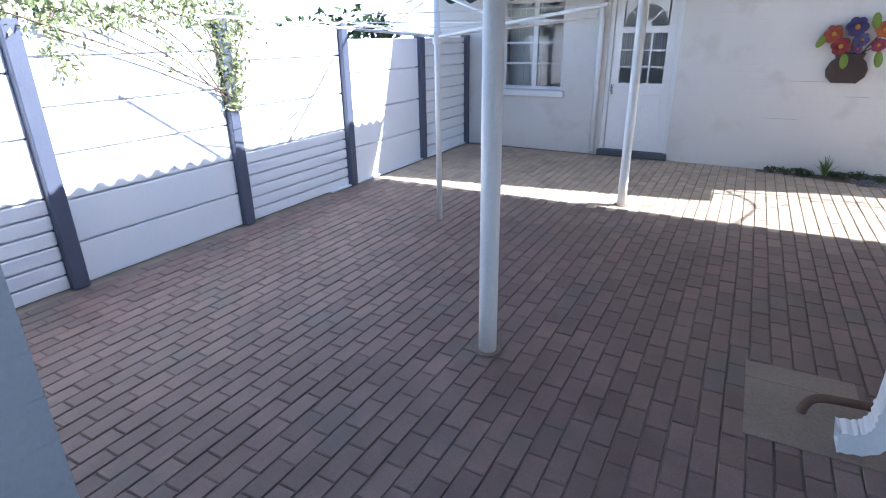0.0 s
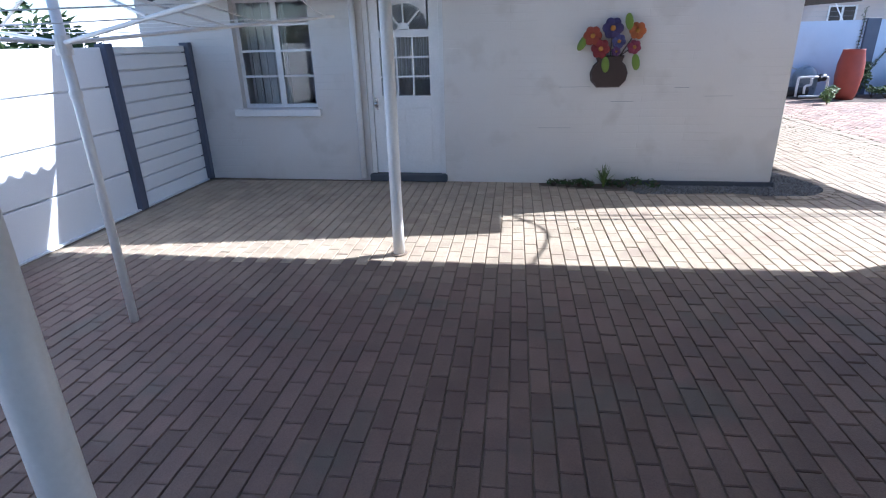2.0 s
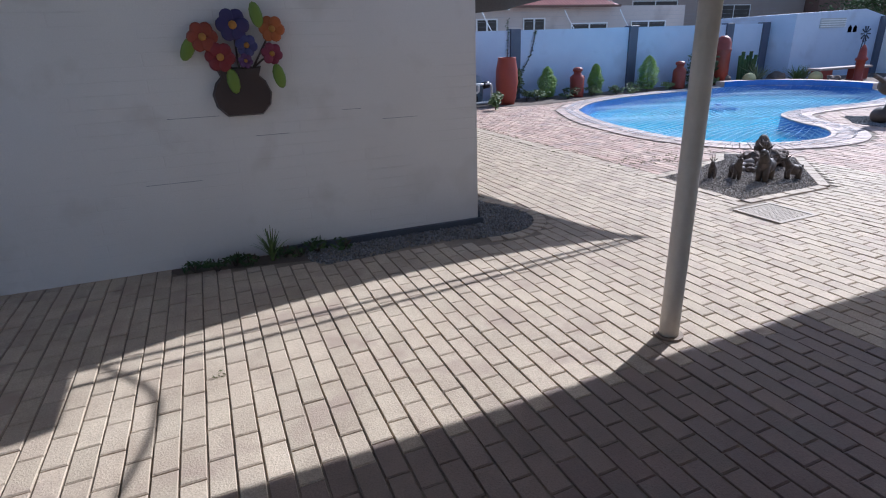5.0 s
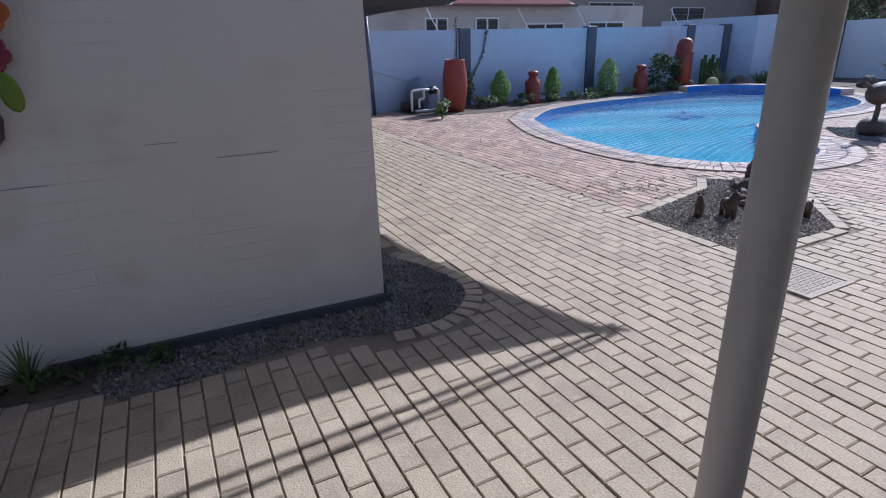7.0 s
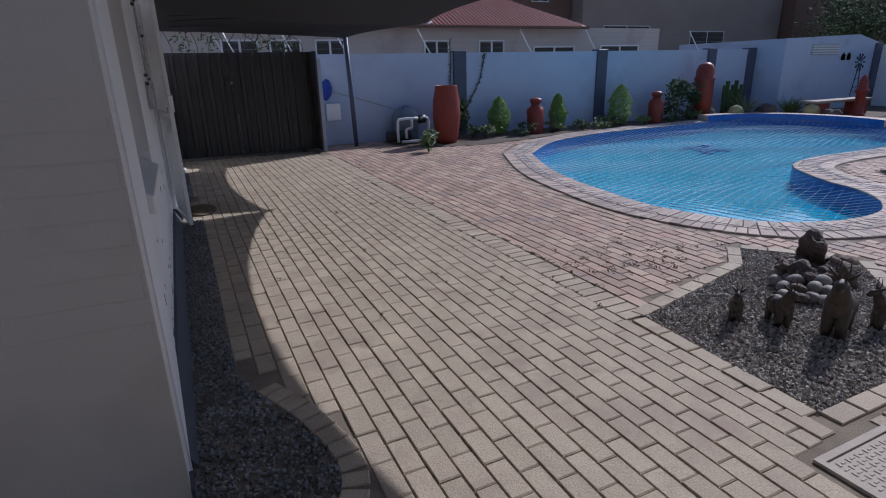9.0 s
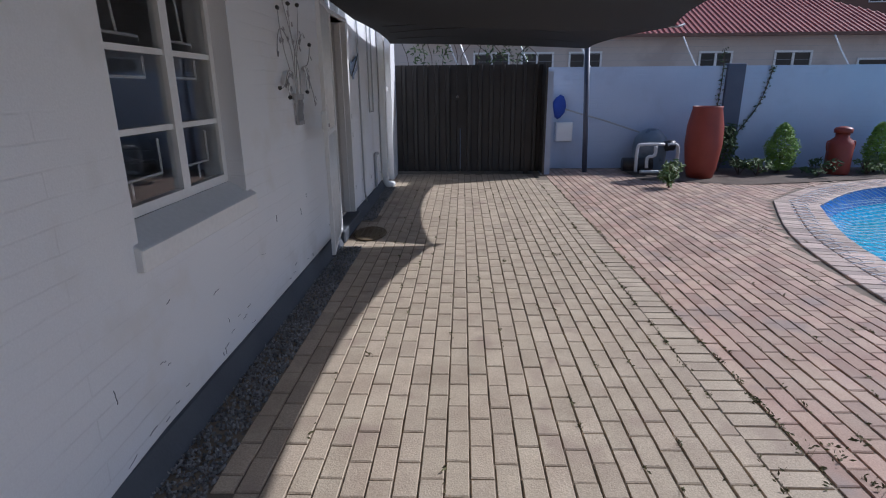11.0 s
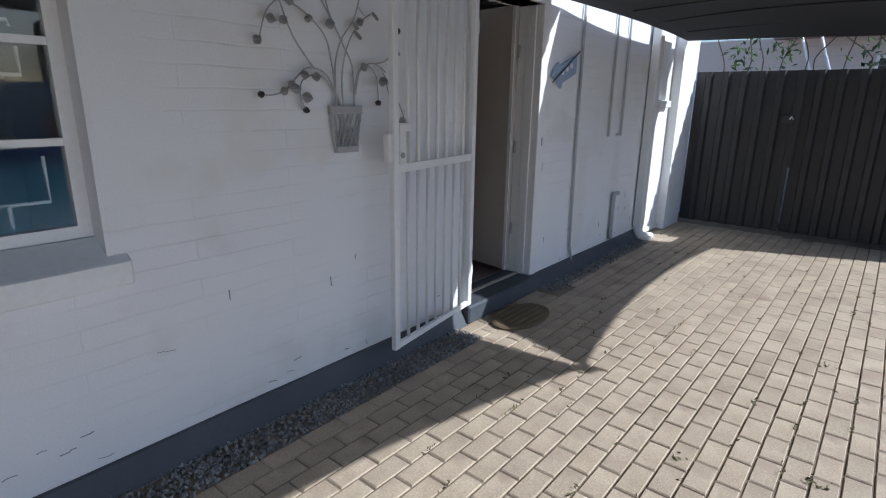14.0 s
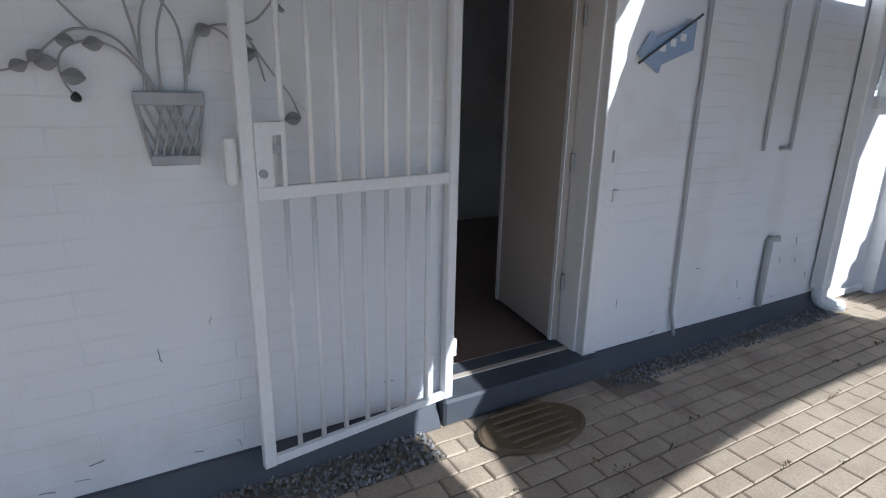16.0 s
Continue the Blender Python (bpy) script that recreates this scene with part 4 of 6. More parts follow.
wall_pipe("conduit", [(HX + 0.03, 14.02, 0.10), (HX + 0.02, 13.985, 0.25), (HX + 0.02, 13.96, 1.2), (HX + 0.02, 13.95, 2.9)], 0.011, M_GREYPIPE, "thin grey conduit running up the wall", "conduit")
wall_pipe("water_pipe", [(HX + 0.02, 14.63, 1.18), (HX + 0.02, 14.63, 1.8), (HX + 0.02, 14.63, 2.6)], 0.010, M_GREYPIPE, "grey copper pipe on the wall")
wall_pipe("water_pipe", bend([(HX + 0.02, 14.81, 1.19), (HX + 0.02, 14.90, 1.19), (HX + 0.02, 14.92, 1.24), (HX + 0.02, 14.92, 1.9), (HX + 0.02, 14.92, 2.6)], 3), 0.010, M_GREYPIPE, "grey copper pipe bent at its foot")
wall_pipe("standpipe", bend([(HX + 0.03, 14.87, 0.14), (HX + 0.03, 14.87, 0.55), (HX + 0.03, 14.88, 0.60), (HX + 0.06, 14.92, 0.61)], 4), 0.022, M_GREYPIPE, "short grey standpipe on the wall")
dp = root("rain_downpipe", "white rain downpipe with a kicked out shoe", "downpipe", (HX + 0.06, 15.58, 0))
part("shaft", boxes((-0.045, -0.055, 0.16, 0.045, 0.055, 2.9), bevel=0.008), M_TRIM, dp)
part("shoe", tube(bend([(0, 0, 0.18), (0.01, 0.0, 0.08), (0.05, 0.06, 0.04), (0.10, 0.14, 0.03)], 4), 0.05, 12), M_TRIM, dp)
tagged(part("wall_return", boxes((HX + 0.001, 16.34, 0, HX + 0.10, 16.9, 2.6)), M_WALL), "white wall pier beside the gate", "wall", kind="structure")
tagged(part("baseboard", boxes((HX + 0.002, 15.66, 0.02, HX + 0.03, 16.33, 0.07)), M_TRIM), "white painted skirting at the wall foot", "trim", kind="structure")
sign = root("wall_sign", "blue painted wooden arrow sign on the wall", "sign", (HX + 0.012, 13.655, 1.69), turn=0)
M_BLUE = paint("pale blue paint", (0.35, 0.45, 0.60))
b = bmesh.new()
prof = [(-0.17, -0.02), (-0.10, 0.09), (-0.08, 0.06), (0.17, 0.16), (0.17, 0.02), (-0.03, -0.06), (-0.04, -0.10)]
f0 = [b.verts.new((0.0, y, z)) for y, z in prof]
f1 = [b.verts.new((0.018, y, z)) for y, z in prof]
b.faces.new(f0)
b.faces.new(f1[::-1])
for k in range(len(prof)):
    b.faces.new((f0[k], f0[(k + 1) % len(prof)], f1[(k + 1) % len(prof)], f1[k]))
for v_ in b.verts:
    v_.co.y *= 1.12
part("board", b, M_BLUE, sign)
part("stick", tube([(0.024, -0.20, -0.06), (0.026, 0.0, 0.06), (0.024, 0.22, 0.19)], 0.006, 6), M_PLINTH, sign, "dark thin stick")
for k in range(3):
    part("lettering_bar", boxes((0.0181, -0.06 + 0.07 * k, 0.0 + 0.028 * k, 0.021, -0.02 + 0.07 * k, 0.035 + 0.028 * k)), M_TRIM, sign)

# ---- chipped paint near the wall foot ----
rr = random.Random(66)
b = bmesh.new()
for _ in range(40):
    y, z = rr.uniform(8.6, 12.2) if rr.random() < 0.75 else rr.uniform(13.5, 15.5), 0.135 + rr.random() ** 2.6 * 0.6
    if 8.9 < y < 10.5 and z > 0.75:
        continue
    line, d_ = [(HX + 0.001, y, z)], rr.choice(((0, 1), (0, 1), (1, 0.12), (1, -0.1)))
    for k in range(rr.randint(2, 4)):
        st_ = rr.uniform(0.008, 0.02)
        y, z = y + d_[0] * st_ + rr.gauss(0, 0.004), z + d_[1] * st_ + rr.gauss(0, 0.003)
        line.append((HX + 0.001, y, z))
    tube(line, rr.uniform(0.0012, 0.0026), 4, b)
for _ in range(5):
    x, z = rr.uniform(0.0, 2.4), rr.uniform(0.5, 1.2)
    box(b, x, HY - 0.003, z, x + rr.uniform(0.1, 0.4), HY - 0.0005, z + 0.003)
tagged(part("paint_cracks", b, mat("bare mortar crack", (0.20, 0.21, 0.23), (0.32, 0.33, 0.35), 0.9, 9, 90, 0.2)), "thin dark cracks in the wall paint", "cracks", kind="stuff")

# ---- wall ornaments ----
art = root("flower_wall_art", "painted tin vase of bright flowers on the wall", "wall art", (0.93, HY - 0.012, 1.08))
M_POT = paint("dark brown enamel", (0.055, 0.035, 0.03))
b = bmesh.new()
prof = [(-0.12, 0.0), (0.12, 0.0), (0.185, 0.07), (0.20, 0.15), (0.17, 0.23), (0.13, 0.27), (0.15, 0.33), (-0.15, 0.33), (-0.13, 0.27), (-0.17, 0.23), (-0.20, 0.15), (-0.185, 0.07)]
f0 = [b.verts.new((x, 0.0, z)) for x, z in prof]
f1 = [b.verts.new((x, -0.05, z)) for x, z in [(x * 0.93, z * 0.93 + 0.012) for x, z in prof]]
b.faces.new(f0)
b.faces.new(f1[::-1])
for k in range(len(prof)):
    b.faces.new((f0[k], f0[(k + 1) % len(prof)], f1[(k + 1) % len(prof)], f1[k]))
part("vase", b, M_POT, art)
FL = [(-0.20, 0.53, 0.10, (0.26, 0.045, 0.02)), (0.0, 0.60, 0.11, (0.035, 0.025, 0.10)), (0.25, 0.57, 0.088, (0.38, 0.10, 0.02)), (-0.11, 0.40, 0.10, (0.20, 0.015, 0.02)), (0.07, 0.47, 0.075, (0.05, 0.05, 0.16)), (0.23, 0.41, 0.075, (0.19, 0.02, 0.05)), (0.05, 0.37, 0.05, (0.10, 0.03, 0.12))]
M_YEL = paint("yellow enamel", (0.45, 0.20, 0.03))
M_ENGREEN = paint("green enamel", (0.16, 0.24, 0.03))
for k, (x, z, r, c) in enumerate(FL):
    m_ = paint("flower enamel", c)
    b = bmesh.new()
    for p in range(6):
        a = p * math.pi / 3 + k
        bmesh.ops.create_uvsphere(b, u_segments=10, v_segments=6, radius=1.0, matrix=Matrix.Translation((x + 0.55 * r * math.cos(a), -0.045 - 0.004 * p, z + 0.55 * r * math.sin(a))) @ Matrix.Diagonal((r * 0.46, 0.012, r * 0.46, 1)))
    fl = part("blossom", b, m_, art, smooth=True)
    b = bmesh.new()
    bmesh.ops.create_uvsphere(b, u_segments=10, v_segments=6, radius=1.0, matrix=Matrix.Translation((x, -0.068, z)) @ Matrix.Diagonal((r * 0.26, 0.016, r * 0.26, 1)))
    part("centre", b, M_YEL, fl, smooth=True)
    part("stem", tube(bend([(x * 0.35, -0.02, 0.31), (x * 0.7, -0.03, (z + 0.33) / 2), (x, -0.035, z)], 4), 0.007, 6), M_POT, art)
for x, z, tilt in ((-0.30, 0.46, 30), (0.16, 0.66, -10), (-0.05, 0.24, 175), (0.26, 0.26, 170)):
    b = bmesh.new()
    bmesh.ops.create_uvsphere(b, u_segments=8, v_segments=6, radius=1.0, matrix=Matrix.Translation((x, -0.055, z)) @ Matrix.Rotation(radians(tilt), 4, "Y") @ Matrix.Diagonal((0.042, 0.01, 0.085, 1)))
    part("leaf", b, M_ENGREEN, art, smooth=True)

iron = root("iron_wall_basket", "grey wrought iron basket of leafy stems on the wall", "wall art", (HX + 0.02, 11.425, 1.23))
part("rim", boxes((-0.012, -0.10, 0.185, 0.014, 0.10, 0.225), bevel=0.003), M_IRON, iron)
part("base", boxes((-0.012, -0.070, 0.0, 0.014, 0.070, 0.032), bevel=0.003), M_IRON, iron)
part("side_bar", tube([(0.0, -0.068, 0.02), (0.0, -0.095, 0.20)], 0.006, 6), M_IRON, iron)
part("side_bar", tube([(0.0, 0.068, 0.02), (0.0, 0.095, 0.20)], 0.006, 6), M_IRON, iron)
for k in range(6):
    s = (k + 0.5) / 6 * 2 - 1
    for d in (1, -1):
        e = s + d * 0.62
        f_ = 1.0 if abs(e) <= 1 else (1 - abs(s)) / (abs(e) - abs(s))
        e = s + (e - s) * f_
        part("lattice_bar", tube([(0.006 * d, s * 0.070, 0.03), (0.006 * d, e * (0.070 + 0.025 * f_), 0.03 + 0.16 * f_)], 0.0045, 6), M_IRON, iron)
# stems: points across and up the wall, whether they end in a bud, leaves along them
STEMS = [([(-0.03, 0.22), (-0.075, 0.31), (-0.13, 0.375), (-0.22, 0.39), (-0.28, 0.35), (-0.34, 0.295), (-0.41, 0.27), (-0.47, 0.27)], 1, ((0.62, -0.06), (0.72, -0.06), (0.55, 0.05))),
         ([(-0.035, 0.22), (-0.095, 0.32), (-0.17, 0.36), (-0.24, 0.345), (-0.27, 0.30), (-0.262, 0.245), (-0.24, 0.205)], 1, ((0.75, 0.05), (0.65, -0.05), (0.3, -0.06))),
         ([(-0.185, 0.388), (-0.24, 0.45), (-0.30, 0.53), (-0.36, 0.68), (-0.37, 0.78)], 1, ((0.6, -0.05),)),
         ([(-0.065, 0.30), (-0.08, 0.42), (-0.12, 0.54), (-0.24, 0.63), (-0.35, 0.655), (-0.42, 0.60), (-0.46, 0.50)], 0, ((0.45, -0.05), (0.62, 0.05), (0.97, -0.03), (0.85, 0.05))),
         ([(-0.06, 0.22), (-0.06, 0.40), (-0.02, 0.52), (0.06, 0.62), (0.10, 0.72), (0.12, 0.86)], 1, ((0.7, 0.06), (0.55, 0.05))),
         ([(-0.02, 0.22), (-0.015, 0.39), (0.03, 0.52), (0.10, 0.61), (0.17, 0.66)], 0, ((0.8, -0.05), (0.97, 0.02), (0.6, 0.05))),
         ([(0.05, 0.22), (0.045, 0.41), (-0.03, 0.54), (-0.10, 0.68), (-0.11, 0.84)], 1, ((0.6, -0.05), (0.8, 0.05))),
         ([(-0.01, 0.52), (-0.11, 0.66), (-0.24, 0.83), (-0.28, 0.88)], 1, ((0.5, 0.05), (0.75, -0.05))),
         ([(0.05, 0.24), (0.075, 0.37), (0.135, 0.42), (0.20, 0.37), (0.213, 0.24)], 1, ((0.5, -0.05), (0.8, 0.05))),
         ([(0.06, 0.28), (0.10, 0.40), (0.19, 0.43), (0.255, 0.38), (0.29, 0.265)], 0, ((0.6, 0.05), (0.8, -0.05))),
         ([(0.19, 0.43), (0.27, 0.45), (0.33, 0.52), (0.355, 0.60)], 1, ((0.6, 0.05),)),
         ([(0.255, 0.38), (0.31, 0.30), (0.37, 0.22), (0.40, 0.15)], 0, ((0.7, 0.04), (0.97, -0.02)))]
rngs = random.Random(8)


def leaf_blade(at, side, size):
    """A small pressed metal leaf with a folded rib, hanging off a stem."""
    b_ = bmesh.new()
    a_ = rngs.uniform(-0.5, 0.9) + (math.pi if side < 0 else 0.0)
    for k in range(6):
        t_, w_ = k / 5, 0.42 * math.sin(math.pi * (0.06 + 0.9 * k / 5))
        for q in (-w_, 0.0, w_):
            u, v_ = t_ * size, q * size
            b_.verts.new((at.x + 0.010 + (0.004 if q == 0 else 0.0), at.y + u * math.cos(a_) - v_ * math.sin(a_), at.z - abs(u * math.sin(a_)) * 0.8 + v_ * math.cos(a_)))
    b_.verts.ensure_lookup_table()
    for k in range(5):
        for q in (0, 1):
            i = 3 * k + q
            b_.faces.new((b_.verts[i], b_.verts[i + 1], b_.verts[i + 4], b_.verts[i + 3]))
    bmesh.ops.solidify(b_, geom=b_.faces[:], thickness=0.0015)
    return b_


for pts, bud, foliage in STEMS:
    line = bend([(0.004 + 0.03 * abs(y), y, z) for y, z in pts], 5)
    st = part("stem", tube(line, 0.0042, 6, taper=0.003), M_IRON, iron, smooth=True)
    if bud:
        b = bmesh.new()
        bmesh.ops.create_icosphere(b, subdivisions=2, radius=0.015, matrix=Matrix.Translation(line[-1]))
        for v_ in b.verts:
            v_.co += (v_.co - line[-1]) * 0.35 * noise.noise(v_.co * 160)
        part("bud", b, M_BLACKPL, st, "dark iron bud")
    for f_, side in foliage:
        part("leaf", leaf_blade(line[min(len(line) - 1, int(f_ * len(line)))], side, rngs.uniform(0.045, 0.06)), M_IRON, st)

# ---- washing line ----
wl = root("rotary_washing_line", "white rotary washing line standing on the patio", "washing line", (-2.42, 4.33, 0))
part("mast", tube([(0, 0, 0), (0, 0, 1.0), (0, 0, 2.0)], 0.026, 14), M_POLE, wl, smooth=True)
part("hub", tube([(0, 0, 1.58), (0, 0, 1.68)], 0.04, 14), M_POLE, wl)
part("collar", tube([(0, 0, 1.36), (0, 0, 1.40)], 0.032, 14), M_POLE, wl)
ends = []
for k in range(4):
    a = radians(-30 + 90 * k)
    e = Vector((1.9 * math.cos(a), 1.9 * math.sin(a), 1.80))
    ends.append(e)
    part("arm", tube([(0, 0, 1.64), e * 0.5 + Vector((0, 0, 0.82)), e], 0.011, 8), M_POLE, wl)
    part("strut", tube([(0, 0, 1.98), Vector((e.x * 0.5, e.y * 0.5, 1.73))], 0.009, 6), M_POLE, wl)
for r in (0.5, 0.72, 0.97):
    for p, q in zip(ends, ends[1:] + ends[:1]):
        p_, q_ = Vector((p.x * r, p.y * r, 1.64 + 0.16 * r)), Vector((q.x * r, q.y * r, 1.64 + 0.16 * r))
        part("cord", tube([p_, (p_ + q_) / 2 + Vector((0, 0, -0.02)), q_], 0.003, 5), M_POLE, wl)

# ---- downpipe and cement patch beside the patio ----
patch = tagged(part("cement_patch", boxes((0.22, 2.30, 0.0, 0.86, 2.78, 0.006), (0.22, 2.785, 0.0, 0.70, 2.95, 0.005)), M_CEMENT), "worn cement patch set into the paving", "paving", kind="structure")
pd = root("patio_downpipe", "white square rain downpipe with a ribbed shoe", "downpipe", (0.69, 2.36, 0))
part("shaft", boxes((-0.04, -0.05, 0.20, 0.05, 0.05, 2.4), bevel=0.006), M_POLE, pd)
b = bmesh.new()
pts = bend([(0.005, 0, 0.26), (0.0, 0, 0.17), (-0.05, 0, 0.10), (-0.14, 0.0, 0.08)], 5)
for i, p in enumerate(pts):
    d = (pts[min(i + 1, len(pts) - 1)] - pts[max(i - 1, 0)]).normalized()
    n_ = Vector((d.z, 0, -d.x))
    g_ = 0.05 if i % 2 else 0.044
    ringv = [b.verts.new(p + n_ * sx * g_ + Vector((0, sy * 0.055, 0))) for sx, sy in ((-1, -1), (1, -1), (1, 1), (-1, 1))]
    if i:
        for k in range(4):
            b.faces.new((last[k], last[(k + 1) % 4], ringv[(k + 1) % 4], ringv[k]))
    last = ringv
part("shoe", b, M_POLE, pd, "ribbed white shoe")
part("bracket", boxes((0.03, -0.06, 0.42, 0.06, 0.06, 0.46)), M_IRON, pd)
wall_pipe("waste_pipe", bend([(0.86, 2.62, 0.10), (0.62, 2.60, 0.10), (0.50, 2.59, 0.09), (0.46, 2.585, 0.04), (0.455, 2.58, -0.01)], 4), 0.02, mat("rusty iron", (0.10, 0.06, 0.04), (0.16, 0.09, 0.06), 0.8, 12, 80, 0.4), "rusty iron waste pipe bending into the cement")

# ---- drain cover ----
dc = root("drain_cover", "pale metal drain cover with raised tread", "drain cover", ((DRAIN[0] + DRAIN[2]) / 2, (DRAIN[1] + DRAIN[3]) / 2, 0))
w_ = (DRAIN[2] - DRAIN[0]) / 2
part("frame", boxes((-w_, -w_, -0.01, w_, -w_ + 0.03, 0.006), (-w_, w_ - 0.03, -0.01, w_, w_, 0.006), (-w_, -w_ + 0.03, -0.01, -w_ + 0.03, w_ - 0.03, 0.006), (w_ - 0.03, -w_ + 0.03, -0.01, w_, w_ - 0.03, 0.006)), M_LID, dc)
lid = part("lid", boxes((-w_ + 0.036, -w_ + 0.036, -0.01, w_ - 0.036, w_ - 0.036, 0.0)), M_LID, dc)
b = bmesh.new()
for i in range(13):
    for j in range(13):
        x, y = -w_ + 0.06 + i * 0.029, -w_ + 0.06 + j * 0.029
        if (i + j) % 2:
            box(b, x - 0.011, y - 0.004, 0, x + 0.011, y + 0.004, 0.003)
        else:
            box(b, x - 0.004, y - 0.011, 0, x + 0.004, y + 0.011, 0.003)
tagged(part("tread", b, M_LID, lid), kind="stuff")


# ---- gravel, bed edging ----
def stones(poly, per, size, z, name, label, m_, seed):
    r_ = random.Random(seed)
    x0, x1, y0, y1 = min(p[0] for p in poly), max(p[0] for p in poly), min(p[1] for p in poly), max(p[1] for p in poly)
    n = int((x1 - x0) * (y1 - y0) * per)
    vv, ff = [], []
    for _ in range(n):
        x, y = r_.uniform(x0, x1), r_.uniform(y0, y1)
        if not inside(poly, x, y):
            continue
        s = size * r_.uniform(0.6, 1.5)
        e = Euler((r_.uniform(0, 6), r_.uniform(0, 6), r_.uniform(0, 6))).to_matrix()
        b0 = len(vv)
        c = Vector((x, y, z + r_.uniform(-0.3, 0.9) * size))
        for a in ((1, 0, 0), (-1, 0, 0), (0, 0.8, 0), (0, -0.8, 0), (0, 0, 0.6), (0, 0, -0.6)):
            vv.append(tuple(c + e @ (Vector(a) * s * r_.uniform(0.8, 1.2))))
        ff += [(b0 + i, b0 + j, b0 + k) for i, j, k in ((0, 2, 4), (2, 1, 4), (1, 3, 4), (3, 0, 4), (2, 0, 5), (1, 2, 5), (3, 1, 5), (0, 3, 5))]
    return mesh_stuff(name, vv, ff, m_, label, "gravel")


for k, (poly, per, size) in enumerate(((STRIP_S, 5000, 0.010), (STRIP_E, 5200, 0.010), (STRIP_N, 4500, 0.010), (BED, 5000, 0.011))):
    stones(poly, per, size, -0.004, "gravel", "loose brown grey gravel round the ornaments" if poly is BED else "loose dark grey gravel beside the paving", M_BEDGRAVEL if poly is BED else M_GRAVEL, 20 + k)
soil(BED, -0.006, "ground_rock_bed", "earth under the gravel bed")


def row_along(p, q, width, depth, side, g=0.004):
    """Pavers laid crosswise along a line."""
    a, b_ = Vector(p), Vector(q)
    d = (b_ - a).normalized()
    n_ = Vector((d.y, -d.x)) * side
    k = max(1, round((b_ - a).length / width))
    st_ = (b_ - a).length / k
    return [[a + d * (i * st_ + g), a + d * ((i + 1) * st_ - g), a + d * ((i + 1) * st_ - g) + n_ * depth, a + d * (i * st_ + g) + n_ * depth] for i in range(k)]


EDGE = []
for p, q in zip(BED, BED[1:] + BED[:1]):
    EDGE += row_along(p, q, 0.2, 0.1, -1)
v, f = slab_mesh(EDGE, 0.006, rng)
mesh_stuff("bed_edging", v, f, M_TAN, "", "", "stuff", paving)
KERB = STRIP_S[11:29]
EDGE = []
for p, q in zip(KERB, KERB[1:]):
    EDGE += row_along(p, q, 0.2, 0.11, 1)
v, f = slab_mesh(EDGE, 0.005, rng)
mesh_stuff("curved_edging", v, f, M_TAN, "", "", "stuff", paving)
EDGE = row_along((5.2, 8.3), (5.2, 16.2), 0.1, 0.2, 1)
v, f = slab_mesh(EDGE, 0.005, rng)
mesh_stuff("soldier_course", v, f, M_TAN, "", "", "stuff", paving)


# ---- rock bed ----
def rock(name, label, cat, at, size, m_, seed, group="", rough=0.5):
    b_ = bmesh.new()
    bmesh.ops.create_icosphere(b_, subdivisions=3, radius=1.0)
    for v_ in b_.verts:
        n_ = noise.noise(v_.co * 1.3 + Vector((seed * 3.1, seed, 0))) * rough + noise.noise(v_.co * 4 + Vector((seed, 0, seed))) * rough * 0.35
        v_.co = v_.co * (1 + n_)
        v_.co = Vector((v_.co.x * size[0], v_.co.y * size[1], v_.co.z * size[2]))
    o = part(name, b_, m_, smooth=True)
    o.matrix_world = pose(*at, 0, 0, seed * 47 % 360)
    return tagged(o, label, cat, group)


rock("boulder", "dark upright boulder in the gravel bed", "rock", (6.86, 8.24, 0.20), (0.085, 0.08, 0.12), M_STONE, 1, rough=0.6)
rock("boulder", "flat dark boulder in the gravel bed", "rock", (6.76, 8.22, 0.07), (0.13, 0.10, 0.09), M_STONE, 2, rough=0.8)
for k in range(8):
    rock("boulder", "jagged dark rock heaped in the gravel bed", "rock", (6.80 + 0.20 * math.cos(k * 2.4), 8.16 + 0.15 * math.sin(k * 2.4), 0.07 + 0.025 * (k % 3)), (0.095, 0.075, 0.065), M_STONE, 80 + k, "heaped rocks", 0.8)
rock("boulder", "rough brown boulder in the gravel bed", "rock", (6.92, 8.06, 0.05), (0.10, 0.11, 0.07), M_STONE, 3, rough=0.8)
r2 = random.Random(5)
for k in range(20):
    a, q = k * 2.4, 0.063 * math.sqrt(k + 0.5)
    x, y = 6.53 + q * 0.75 * math.cos(a) + 0.25 * q * math.sin(a), 8.06 + q * 0.8 * math.sin(a)
    s = r2.uniform(0.034, 0.052)
    rock("pebble", "smooth grey river pebble in a pile", "pebble", (x, y, s * 0.7 + max(0, 0.09 - 0.4 * math.hypot(x - 6.6, y - 8.08))), (s * 1.3, s * 0.95, s * 0.85), M_PEBBLE if k % 4 else M_STONE, 10 + k, "pile of pebbles", 0.1)


